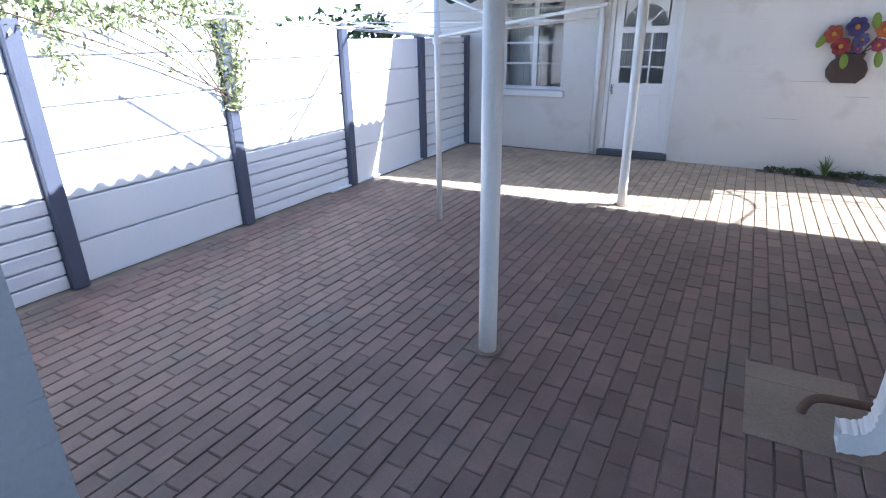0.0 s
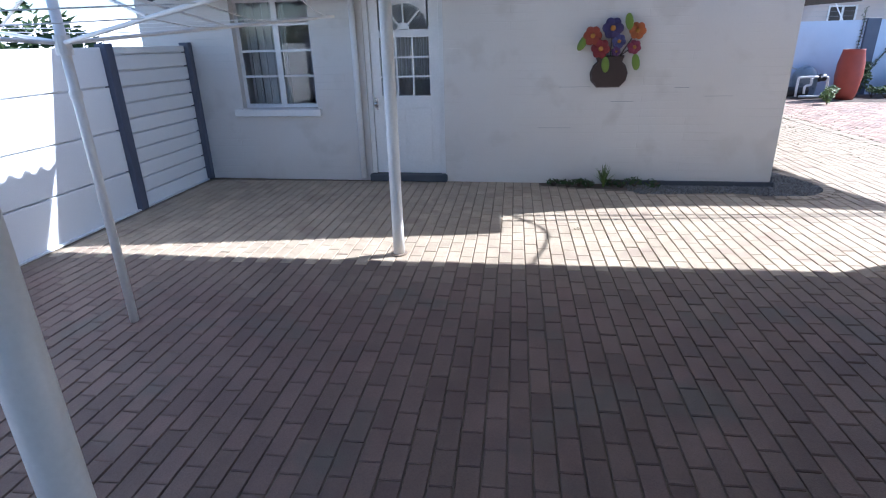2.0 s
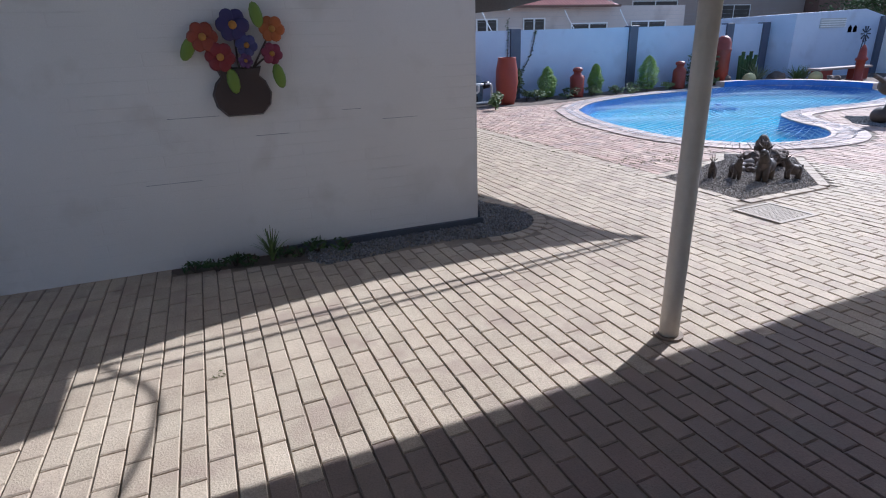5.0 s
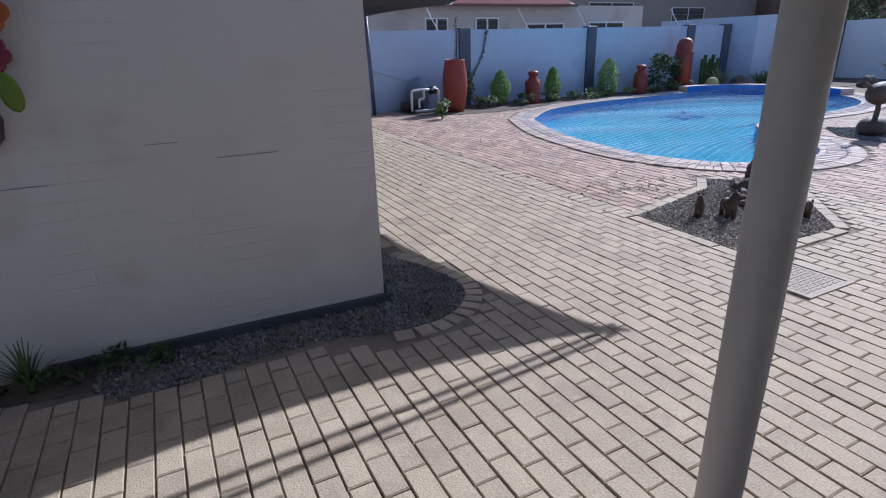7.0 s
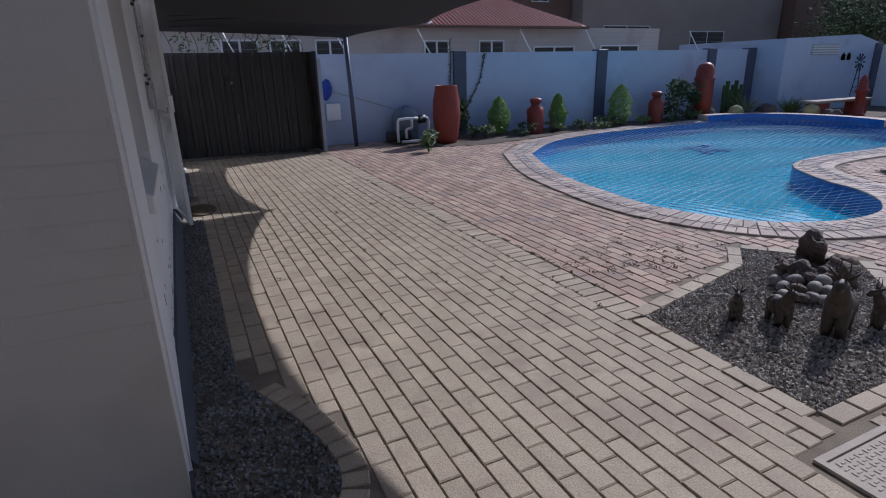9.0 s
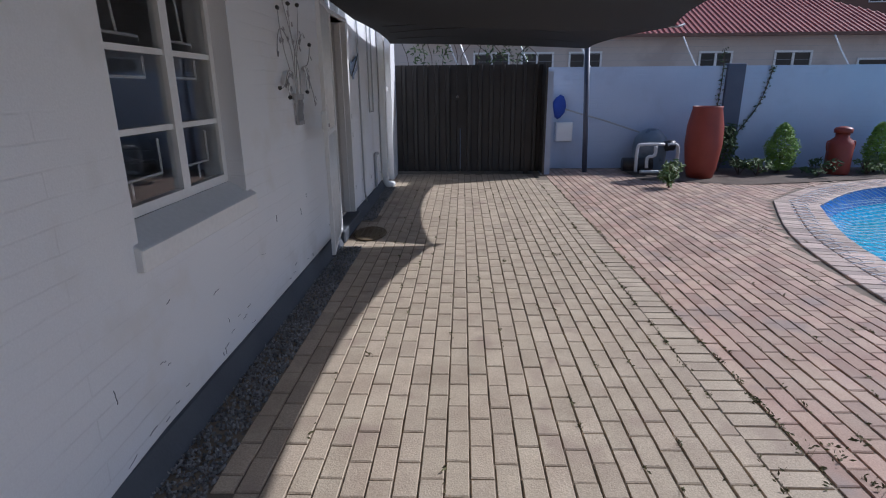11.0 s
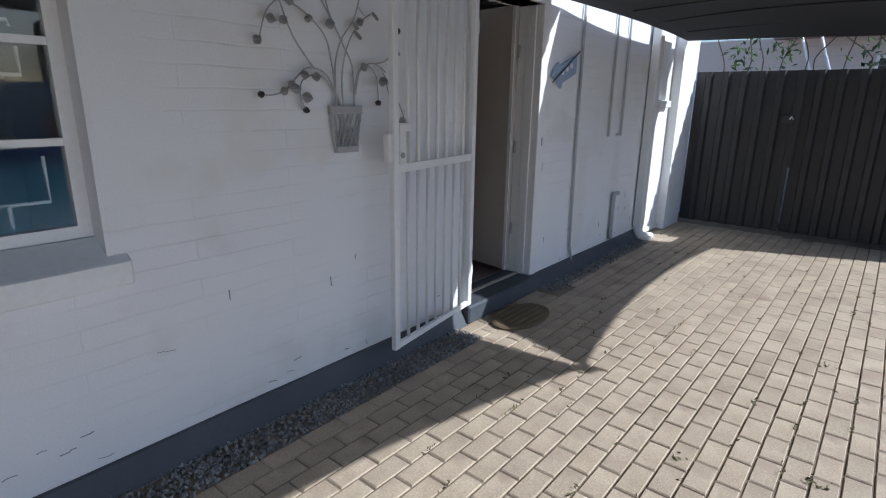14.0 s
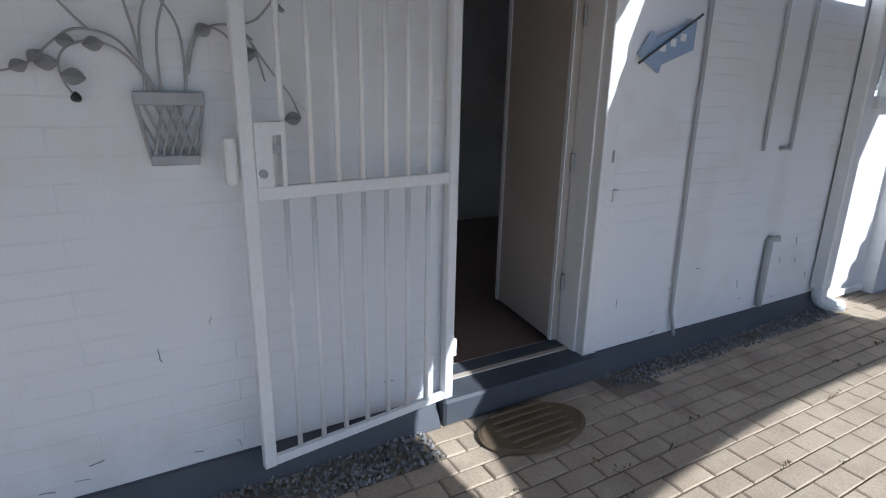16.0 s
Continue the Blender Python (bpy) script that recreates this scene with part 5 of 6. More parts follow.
def ornament(at, s, turn):
    """A small cast buck standing on four legs, head up, ears and horns raised."""
    b_ = bmesh.new()
    for cc, r in (((-0.05, 0, 0.38), (0.25, 0.20, 0.21)), ((0.12, 0, 0.46), (0.16, 0.17, 0.22)), ((-0.22, 0, 0.38), (0.14, 0.18, 0.19)), ((0.33, 0, 0.80), (0.14, 0.075, 0.08)), ((0.43, 0, 0.76), (0.07, 0.05, 0.05)), ((-0.34, 0, 0.52), (0.04, 0.03, 0.07))):
        bmesh.ops.create_icosphere(b_, subdivisions=2, radius=1.0, matrix=Matrix.Translation(Vector(cc) * s) @ Matrix.Diagonal((r[0] * s, r[1] * s, r[2] * s, 1)))
    for x, y in ((0.15, 0.08), (0.15, -0.08), (-0.25, 0.09), (-0.25, -0.09)):
        tube([Vector((x, y, 0.45)) * s, Vector((x + 0.02, y, 0.22)) * s, Vector((x, y, 0.0)) * s], 0.085 * s, 8, b_, taper=0.065 * s)
    tube([Vector((0.14, 0, 0.52)) * s, Vector((0.22, 0, 0.66)) * s, Vector((0.29, 0, 0.80)) * s], 0.14 * s, 10, b_, taper=0.085 * s)
    for y in (-1, 1):
        tube([Vector((0.27, 0.05 * y, 0.86)) * s, Vector((0.24, 0.13 * y, 0.93)) * s, Vector((0.22, 0.17 * y, 0.98)) * s], 0.032 * s, 6, b_, taper=0.008 * s)
        tube([Vector((0.31, 0.03 * y, 0.86)) * s, Vector((0.28, 0.06 * y, 0.99)) * s, Vector((0.29, 0.05 * y, 1.12)) * s], 0.018 * s, 6, b_, taper=0.006 * s)
    o = part("garden_ornament", b_, M_BRONZE, smooth=True)
    o.matrix_world = pose(*at, 0, 0, turn)
    return tagged(o, "small dark cast buck ornament standing on gravel", "ornament", "ornaments in the gravel bed")


for (x, y), s, tn in (((5.78, 8.0), 0.24, 215), ((5.95, 7.84), 0.29, 240), ((6.12, 7.62), 0.42, 200), ((6.42, 7.52), 0.28, 150)):
    ornament((x, y, 0), s, tn)


# ---- planting along the back wall ----
def conifer(at, h, r, seed):
    rr = random.Random(seed)
    t = root("dwarf_conifer", "small bright green dwarf conifer in the border", "shrub", (*at, 0.0), group="dwarf conifers")
    part("trunk", tube([(0, 0, 0), (0, 0, h * 0.6)], 0.02, 6, taper=0.008), M_BARK, t)
    pts = []
    for _ in range(5200):
        z = rr.random() ** 1.05
        rad = r * 1.12 * max(0.0, math.sin(math.pi * (0.16 + 0.84 * z))) ** 0.6 * (0.75 + 0.35 * noise.noise(Vector((z * 4, seed, rr.random())))) * rr.uniform(0.55, 1.08)
        a = rr.uniform(0, 2 * math.pi)
        pts.append(Vector((rad * math.cos(a), rad * math.sin(a), 0.06 + z * h)))
    part("crown", leaves(bmesh.new(), pts, 0.026, rr), M_FROND, t)


conifer((9.55, 17.0), 0.80, 0.26, 1)
conifer((11.2, 17.0), 0.80, 0.25, 2)
conifer((13.15, 17.0), 0.95, 0.30, 3)


def bush(at, r, h, seed, m_, label, size=0.05, n=700, name="shrub", z0=0.0):
    rr = random.Random(seed)
    t = root(name, label, "shrub", (at[0], at[1], z0))
    for k in range(5):
        a = rr.uniform(0, 6.28)
        part("stem", tube([(0, 0, 0), (r * 0.35 * math.cos(a), r * 0.35 * math.sin(a), h * 0.45), (r * 0.6 * math.cos(a), r * 0.6 * math.sin(a), h * 0.8)], 0.012, 5, taper=0.004), M_BARK, t)
    pts = []
    cl = [(rr.uniform(-0.6, 0.6) * r, rr.uniform(-0.6, 0.6) * r, rr.uniform(0.3, 0.85) * h, rr.uniform(0.25, 0.5)) for _ in range(9)]
    for _ in range(n):
        c = rr.choice(cl)
        v_ = Vector((rr.gauss(0, 1), rr.gauss(0, 1), rr.gauss(0, 1))).normalized() * c[3] * rr.uniform(0.5, 1.0)
        p = Vector((c[0] + v_.x * r, c[1] + v_.y * r, max(0.02, c[2] + v_.z * h * 0.6)))
        pts.append(p)
    part("crown", leaves(bmesh.new(), pts, size, rr), m_, t)
    return t


bush((8.55, 17.15), 0.35, 1.0, 11, M_DLEAF, "dark green creeping shrub against the wall", 0.05, 600)
bush((15.0, 16.9), 0.62, 1.15, 12, M_DLEAF, "blue green leafy shrub in the border", 0.07, 900)
bush((7.1, 15.5), 0.24, 0.42, 13, M_LEAF, "small green shrub growing in the paving", 0.055, 260)
for k, x in enumerate((8.75, 9.0, 9.95, 10.9, 11.7, 12.2, 12.6, 13.7, 14.5, 15.6)):
    bush((x, 16.75 - 0.1 * (k % 3)), 0.30, 0.30, 30 + k, M_LEAF if k % 2 else M_DLEAF, "low leafy bedding plant in the border", 0.05, 170, "bedding_plant")


def spiky(at, h, r, n, seed, m_, label, name, width=0.03):
    """A tuft of long tapering blades that arch outward."""
    rr = random.Random(seed)
    t = root(name, label, "plant", (at[0], at[1], 0))
    for k in range(n):
        a, lean, hh = rr.uniform(0, 6.28), rr.uniform(0.15, 1.0), h * rr.uniform(0.6, 1.05)
        c_, s_ = math.cos(a), math.sin(a)
        w = width * rr.uniform(0.7, 1.3)
        b_ = bmesh.new()
        last_ = None
        for q in range(5):
            u = q / 4
            d, z, ww = r * lean * u ** 1.4, hh * (u - 0.35 * lean * u * u), w * (1 - u) + 0.002
            cur_ = [b_.verts.new((c_ * d - s_ * ww, s_ * d + c_ * ww, z)), b_.verts.new((c_ * d, s_ * d, z - ww * 0.5)), b_.verts.new((c_ * d + s_ * ww, s_ * d - c_ * ww, z))]
            if last_:
                for e_ in (0, 1):
                    b_.faces.new((last_[e_], last_[e_ + 1], cur_[e_ + 1], cur_[e_]))
            last_ = cur_
        part("blade", b_, m_, t)
    return t


M_SPIKE = mat("grey green blade", (0.17, 0.19, 0.10), (0.26, 0.27, 0.15), 0.6, 10, 60, 0.1, pieces=0.3)
spiky((17.2, 16.5), 0.75, 0.7, 46, 51, M_SPIKE, "spiky grey green agave in the rockery", "agave")
spiky((18.4, 16.0), 0.65, 0.8, 46, 52, M_LEAF, "yellow green grass tuft in the rockery", "grass_tuft")
spiky((19.2, 16.3), 0.6, 0.7, 40, 54, M_SPIKE, "pale grass tuft in the rockery", "grass_tuft")
spiky((21.3, 13.7), 1.25, 0.9, 60, 53, M_SPIKE, "tall spiky aloe by the pool", "aloe")
for k, (x, y, s) in enumerate(((16.0, 16.95, 0.35), (17.7, 16.2, 0.3), (20.2, 13.9, 0.26), (20.8, 13.2, 0.32), (18.4, 14.8, 0.22))):
    rock("border_rock", "brown rock in the rockery beside the pool", "rock", (x, y, s * 0.4), (s, s * 0.8, s * 0.7), M_STONE, 60 + k)
M_CACTUS = mat("pale cactus", (0.42, 0.38, 0.16), (0.48, 0.45, 0.24), 0.8, 20, 80, 0.4)
for x, y in ((16.7, 16.35), (18.3, 15.3)):
    c_ = root("barrel_cactus", "round pale yellow barrel cactus", "cactus", (x, y, 0), group="barrel cacti")
    b = bmesh.new()
    bmesh.ops.create_uvsphere(b, u_segments=32, v_segments=12, radius=0.19, matrix=Matrix.Translation((0, 0, 0.17)))
    for v_ in b.verts:
        a = math.atan2(v_.co.y, v_.co.x)
        k = 1 + 0.06 * math.cos(16 * a)
        v_.co.x, v_.co.y = v_.co.x * k, v_.co.y * k
    part("body", b, M_CACTUS, c_, smooth=True)
o = root("column_cactus", "clump of dark columnar cactus", "cactus", (17.3, 17.0, 0.0))
for k in range(7):
    part("column", tube([(0.1 * k - 0.3, 0, 0), (0.11 * k - 0.3, 0.02, 0.5), (0.12 * k - 0.34, 0, 0.86 + 0.14 * math.sin(k * 2.1))], 0.055, 8), M_DLEAF, o)

# ---- red pots and cans ----
pot = root("tall_red_pot", "tall tapering red painted pot on the paving edge", "pot", (7.97, 16.5, 0))
part("body", lathe([(0.20, 0.0), (0.24, 0.15), (0.29, 0.55), (0.28, 0.85), (0.225, 1.14), (0.235, 1.17), (0.21, 1.17), (0.20, 1.05), (0.0, 1.0)], 28), M_REDPOT, pot, smooth=True)
for x, y in ((10.45, 16.85), (14.25, 16.85)):
    c_ = root("red_milk_can", "red painted milk can with a collared neck", "milk can", (x, y, 0), group="red milk cans")
    part("body", lathe([(0.185, 0.0), (0.195, 0.03), (0.195, 0.50), (0.17, 0.57), (0.105, 0.63), (0.105, 0.70)], 24), M_REDPOT, c_, smooth=True)
    part("lid", lathe([(0.135, 0.70), (0.14, 0.76), (0.115, 0.79), (0.04, 0.81)], 24), M_REDPOT, c_, smooth=True)
    for s in (-1, 1):
        part("handle", tube(bend([(0.165 * s, 0, 0.57), (0.235 * s, 0, 0.55), (0.23 * s, 0, 0.43), (0.195 * s, 0, 0.41)], 3), 0.012, 6), M_REDPOT, c_)
gc = root("red_cylinder", "tall rusty red cylinder with a domed top", "cylinder", (16.0, 16.9, 0))
part("body", lathe([(0.25, 0.0), (0.25, 1.02), (0.27, 1.04), (0.27, 1.09), (0.24, 1.11), (0.235, 1.28), (0.18, 1.42), (0.07, 1.49)], 28), M_REDPOT, gc, smooth=True)
bench = root("garden_bench", "low red bench with a pale slab top", "bench", (19.6, 15.4, 0))
part("seat", boxes((-1.3, -0.2, 0.36, 1.3, 0.2, 0.43), bevel=0.01), M_COPING, bench)
for x in (-0.9, 0.9):
    part("support", boxes((x - 0.3, -0.15, 0.0, x + 0.3, 0.15, 0.36), bevel=0.01), M_REDPOT, bench)
hy = root("red_hydrant", "red painted hydrant ornament beside the bench", "hydrant", (19.7, 14.9, 0))
part("body", lathe([(0.17, 0.0), (0.17, 0.05), (0.12, 0.08), (0.12, 0.6), (0.17, 0.62), (0.17, 0.68), (0.12, 0.72), (0.09, 0.95), (0.03, 1.08)], 18), M_REDPOT, hy, smooth=True)

# ---- pool pump and filter by the wall ----
pump = root("pool_pump", "pool filter tank with white pipes and black pump", "pool pump", (7.05, 17.0, 0))
part("tank", lathe([(0.24, 0.0), (0.27, 0.1), (0.30, 0.45), (0.30, 0.50), (0.27, 0.60), (0.17, 0.72), (0.06, 0.77)], 24, at=(0.30, 0.25, 0.0)), M_DOME, pump, "round blue grey filter tank", smooth=True)
part("motor", tube([(-0.25, -0.05, 0.16), (0.1, -0.05, 0.16), (0.25, -0.05, 0.16)], 0.12, 16), M_BLACKPL, pump, "black pump motor", smooth=True)
part("valve", tube([(0.42, -0.12, 0.48), (0.5, -0.14, 0.5), (0.58, -0.14, 0.5)], 0.09, 12), M_BLACKPL, pump, smooth=True)
for pts in ([(-0.06, -0.2, 0.05), (-0.06, -0.2, 0.45), (0.02, -0.2, 0.52), (0.4, -0.18, 0.52)], [(0.12, -0.22, 0.12), (0.12, -0.22, 0.3), (0.24, -0.22, 0.34), (0.24, -0.22, 0.5)], [(0.45, -0.2, 0.52), (0.56, -0.2, 0.52), (0.63, -0.2, 0.46), (0.63, -0.2, 0.08)], [(0.0, -0.25, 0.06), (0.35, -0.25, 0.06), (0.65, -0.2, 0.06)]):
    part("pipe", tube(bend(pts, 3), 0.03, 8), M_TRIM, pump, "white plastic pipe", smooth=True)
pr = root("pool_pole", "long pale pole of a pool net leaning along the wall", "pole", (0, 0, 0))
part("shaft", tube([(5.75, BY - 0.08, 1.12), (6.6, BY - 0.1, 0.88), (7.6, BY - 0.12, 0.55)], 0.015, 6), M_GREYPIPE, pr)
b = bmesh.new()
bmesh.ops.create_icosphere(b, subdivisions=2, radius=1.0, matrix=Matrix.Translation((5.72, BY - 0.12, 1.14)) @ Matrix.Diagonal((0.12, 0.05, 0.20, 1)))
for v_ in b.verts:
    v_.co += Vector((1, 0, 1)) * 0.05 * noise.noise(v_.co * 6)
part("net_bag", b, paint("blue net", (0.03, 0.07, 0.35), 0.8), pr, "blue leaf net", smooth=True)
eb = root("meter_box", "pale grey electrical box on the wall", "meter box", (5.83, BY - 0.09, 0.52))
part("body", boxes((-0.15, -0.08, 0.0, 0.15, 0.09, 0.34), bevel=0.008), M_TRIM, eb)
part("cover", boxes((-0.13, -0.088, 0.02, 0.13, -0.081, 0.32), bevel=0.002), M_TRIM, eb)

# ---- statue on the far side of the pool ----
b = bmesh.new()
bmesh.ops.create_icosphere(b, subdivisions=3, radius=1.0, matrix=Matrix.Translation((0, 0, 0.62)) @ Matrix.Diagonal((0.30, 0.16, 0.17, 1)))
bmesh.ops.create_icosphere(b, subdivisions=3, radius=1.0, matrix=Matrix.Translation((0, 0, 0.12)) @ Matrix.Diagonal((0.24, 0.2, 0.16, 1)))
for pts in ([(0.06, 0.03, 0.55), (0.08, 0.03, 0.35), (0.02, 0.03, 0.2)], [(-0.06, -0.03, 0.55), (-0.04, -0.03, 0.35), (-0.06, -0.03, 0.2)], [(0.22, 0, 0.68), (0.36, 0, 0.88), (0.30, 0, 1.02), (0.38, 0, 1.06)], [(-0.2, 0, 0.66), (-0.4, 0, 0.75), (-0.55, 0, 0.80)]):
    tube(bend(pts, 4), 0.035, 8, b)
st = tagged(part("bird_statue", b, M_BRONZE, smooth=True), "rusty brown bird statue on a stone by the pool", "statue")
st.matrix_world = pose(11.35, 9.4, 0)
stones(BIRDBED, 2500, 0.014, 0.0, "gravel", "grey gravel round the bird statue", M_GRAVEL, 90)

# ---- small growth on the ground ----
spiky((0.95, 7.76), 0.30, 0.16, 46, 71, M_LEAF, "green weed growing at the wall foot", "weed", 0.009)
for k, x in enumerate((0.4, 0.55, 0.68, 0.78, 1.05, 1.15, 1.3, 1.5)):
    bush((x, 7.80 - 0.05 * (k % 2)), 0.10, 0.09, 75 + k, M_DLEAF, "low dark weed at the wall foot", 0.025, 60, "weed")
b = bmesh.new()
rr = random.Random(77)
def tuft(x, y, n, sx, sy, size):
    leaves(b, [Vector((x + rr.gauss(0, sx), y + rr.gauss(0, sy), 0.004 + abs(rr.gauss(0, 0.006)))) for _k in range(n)], size, rr)


for _ in range(150):
    tuft(rr.choice((5.20, 5.40, 5.42)), rr.uniform(8.5, 15.8), rr.randint(3, 9), 0.008, 0.025, 0.012)
for _ in range(70):
    tuft(6.0 + rr.gauss(0, 0.4), 9.0 + rr.gauss(0, 0.22), rr.randint(4, 9), 0.02, 0.02, 0.013)
for _ in range(120):
    k = rr.randint(72, 90)
    tuft(-4.025 + k * PITCH, rr.uniform(8.8, 15.5), rr.randint(2, 8), 0.006, 0.03, 0.011)
for _ in range(90):
    tuft(-4.025 + rr.randint(93, 112) * PITCH, rr.uniform(9.0, 15.5), rr.randint(3, 8), 0.008, 0.03, 0.013)
for x, y in ((4.35, 11.84), (4.74, 13.29), (4.84, 12.03), (3.43, 10.05), (0.50, 6.25)):
    tuft(x, y, 9, 0.018, 0.018, 0.013)
tagged(part("joint_weeds", b, M_WEED), "dry green weeds in the paving joints", "weeds", kind="stuff")
tagged(part("overhead_cable", tube(bend([(2.86, 7.8, 2.42), (3.0, 7.25, 2.30), (2.98, 6.60, 2.41)], 5), 0.014, 6), M_BLACKPL), "black cable slung from the house to the patio roof", "cable")

# ---- door mat ----
mt = root("door_mat", "worn brown half round coir mat beside the step", "door mat", (2.98, 12.76, 0.0))
b = bmesh.new()
lathe([(0.27, 0.0), (0.28, 0.012), (0.26, 0.022), (0.05, 0.024)], 32, b)
for v_ in b.verts:
    v_.co.x *= 0.62
    v_.co.z += 0.006 * noise.noise(v_.co * 9) if v_.co.z > 0.01 else 0
part("pad", b, M_MAT, mt)
for k in range(6):
    part("woven_rib", tube([(-0.13 + 0.05 * k, -0.2 + 0.02 * abs(k - 2.5), 0.024), (-0.13 + 0.05 * k, 0.0, 0.027), (-0.13 + 0.05 * k, 0.2 - 0.02 * abs(k - 2.5), 0.024)], 0.008, 6), M_MAT, mt)

# ---- creeper on the side fence ----
cr = root("creeper", "green creeper hanging over the white fence", "creeper", (FX, 2.6, 0))
rr = random.Random(31)
pts = []
for _ in range(1700):
    y = rr.uniform(-1.0, 1.15)
    pts.append(Vector((rr.gauss(0.0, 0.07), y, 1.80 + rr.gauss(0.06, 0.09) + 0.06 * math.sin(y * 5))))
for _ in range(800):
    z = rr.uniform(0.0, 1.0)
    pts.append(Vector((0.05 + rr.gauss(0, 0.04), 0.80 + rr.gauss(0, 0.13 * (1 - z) + 0.03), 1.80 - 0.75 * z)))
for y0 in (-0.55, -0.6, 0.2):
    for _ in range(60):
        z = rr.random()
        pts.append(Vector((0.04 + rr.gauss(0, 0.02), y0 + 0.1 * z + rr.gauss(0, 0.04), 1.8 - 0.4 * z)))
part("foliage", leaves(bmesh.new(), pts, 0.028, rr), M_CREEP, cr)
for k in range(5):
    part("vine", tube(bend([(0.03, -0.9 + 0.4 * k, 1.85), (0.06, -0.6 + 0.4 * k, 1.75), (0.05, 0.1 + 0.2 * k, 1.5), (0.04, 0.78, 1.2 - 0.06 * k)], 4), 0.006, 5), M_BARK, cr)
for k, (x, y, h, m_) in enumerate(((-5.2, 1.2, 2.3, M_LEAF), (-5.6, 2.6, 2.2, M_DLEAF), (-5.4, 3.9, 2.15, M_LEAF))):
    bush((x, y), 0.8, h, 100 + k, m_, "leafy garden bush behind the fence", 0.09, 700, "garden_bush")
M_PINK = mat("pink blossom", (0.55, 0.10, 0.25), (0.65, 0.2, 0.35), 0.7, 10, 40, 0.0)
b = leaves(bmesh.new(), [Vector((-5.0 + rr.gauss(0, 0.2), 1.9 + rr.gauss(0, 0.5), 2.15 + rr.gauss(0, 0.12))) for _ in range(220)], 0.05, rr)
tagged(part("blossom_spray", b, M_PINK), "pink blossom on the bush behind the fence", "blossom", kind="stuff")
hedge = bush((-6.0, 7.6), 1.3, 1.95, 110, M_DLEAF, "dark clipped hedge behind the fence", 0.09, 1500, "hedge")


# ---- neighbours ----
def facade(name, label, x0, x1, y0, y1, h, wall_m, wins, face="y"):
    n_ = root(name, label, "house")
    part("wall", boxes((x0, y0, 0, x1, y1, h)), wall_m, n_)
    for (a0, a1, z0, z1) in wins:
        w = part("window", boxes((a0, y0 - 0.02, z0, a1, y0 - 0.004, z1)), M_DARK, n_, "dark window")
        part("frame", boxes((a0 - 0.05, y0 - 0.05, z0 - 0.05, a1 + 0.05, y0 - 0.021, z0), (a0 - 0.05, y0 - 0.05, z1, a1 + 0.05, y0 - 0.021, z1 + 0.05), (a0 - 0.05, y0 - 0.05, z0, a0, y0 - 0.021, z1), (a1, y0 - 0.05, z0, a1 + 0.05, y0 - 0.021, z1), ((a0 + a1) / 2 - 0.03, y0 - 0.05, z0, (a0 + a1) / 2 + 0.03, y0 - 0.021, z1)), M_TRIM, w)
    return n_


nb = facade("neighbour_house", "cream neighbouring house with a red tin roof", -2.0, 20.5, 23.0, 29.0, 2.79, M_CREAM,
            [(4.3, 5.2, 1.85, 2.35), (5.6, 6.4, 1.85, 2.35), (6.9, 7.7, 1.85, 2.35), (10.4, 11.2, 1.8, 2.33), (12.4, 13.3, 1.8, 2.33), (14.6, 16.3, 1.7, 2.12), (17.6, 19.4, 1.7, 2.15)])
b = bmesh.new()
e = [(2.6, 22.6, 2.80), (16.6, 22.6, 2.80), (16.6, 29.4, 2.80), (2.6, 29.4, 2.80)]
rdg = [(5.6, 26.0, 4.4), (13.6, 26.0, 4.4)]
ev = [b.verts.new(p) for p in e]
rv = [b.verts.new(p) for p in rdg]
for q in ((ev[0], ev[1], rv[1], rv[0]), (ev[1], ev[2], rv[1]), (ev[2], ev[3], rv[0], rv[1]), (ev[3], ev[0], rv[0]), (ev[3], ev[2], ev[1], ev[0])):
    b.faces.new(q)
roof_n = part("roof", b, M_TIN, nb, "faded red tin roof")
b = bmesh.new()
for k in range(92):
    x = 2.7 + k * 0.15
    t = 1.0 if 5.6 <= x <= 13.6 else max(0.02, (x - 2.6) / 3.0 if x < 5.6 else (16.6 - x) / 3.0)
    tube([(x, 22.6, 2.815), (x, 22.6 + 3.4 * t, 2.815 + 1.6 * t)], 0.022, 4, b)
tagged(part("roof_rib", b, M_TIN, roof_n), kind="stuff")
# board coloured dark brown to stand in for the shade at the eave
part("gutter", boxes((2.6, 22.5, 2.72, 16.6, 22.62, 2.80)), M_BROWN, nb, "eave board with its shade put in as dark brown")
facade("flat_block", "tall beige flat roofed building", 27.2, 46.6, 36, 46, 9.5, M_BEIGE, [(29, 33, 2.5, 3.9), (37, 40.4, 2.5, 3.6)])
facade("brown_block", "dark brown brick building far off", 8.0, 27.0, 37, 46, 9.0, M_BROWN, [(24.0, 25.2, 5.4, 6.8), (18.2, 19.4, 5.4, 6.8)])
facade("brown_block", "dark brown brick building far off", 46.8, 95, 35, 46, 11.0, M_BROWN, [])
ob_ = root("outbuilding", "low white outbuilding with a louvred vent", "outbuilding", (0, 0, 0))
b = bmesh.new()
prof = [(18.9, 0.0), (23.6, 0.0), (23.6, 1.95), (22.4, 2.2), (18.9, 2.08)]
f0 = [b.verts.new((x, 16.7, z)) for x, z in prof]
f1 = [b.verts.new((x, 20.5, z)) for x, z in prof]
b.faces.new(f0)
b.faces.new(f1[::-1])
for k in range(5):
    b.faces.new((f0[k], f0[(k + 1) % 5], f1[(k + 1) % 5], f1[k]))
part("wall", b, M_BACK, ob_)
vent = part("vent", boxes((20.1, 16.68, 1.62, 21.4, 16.699, 1.92)), M_SHEET, ob_)
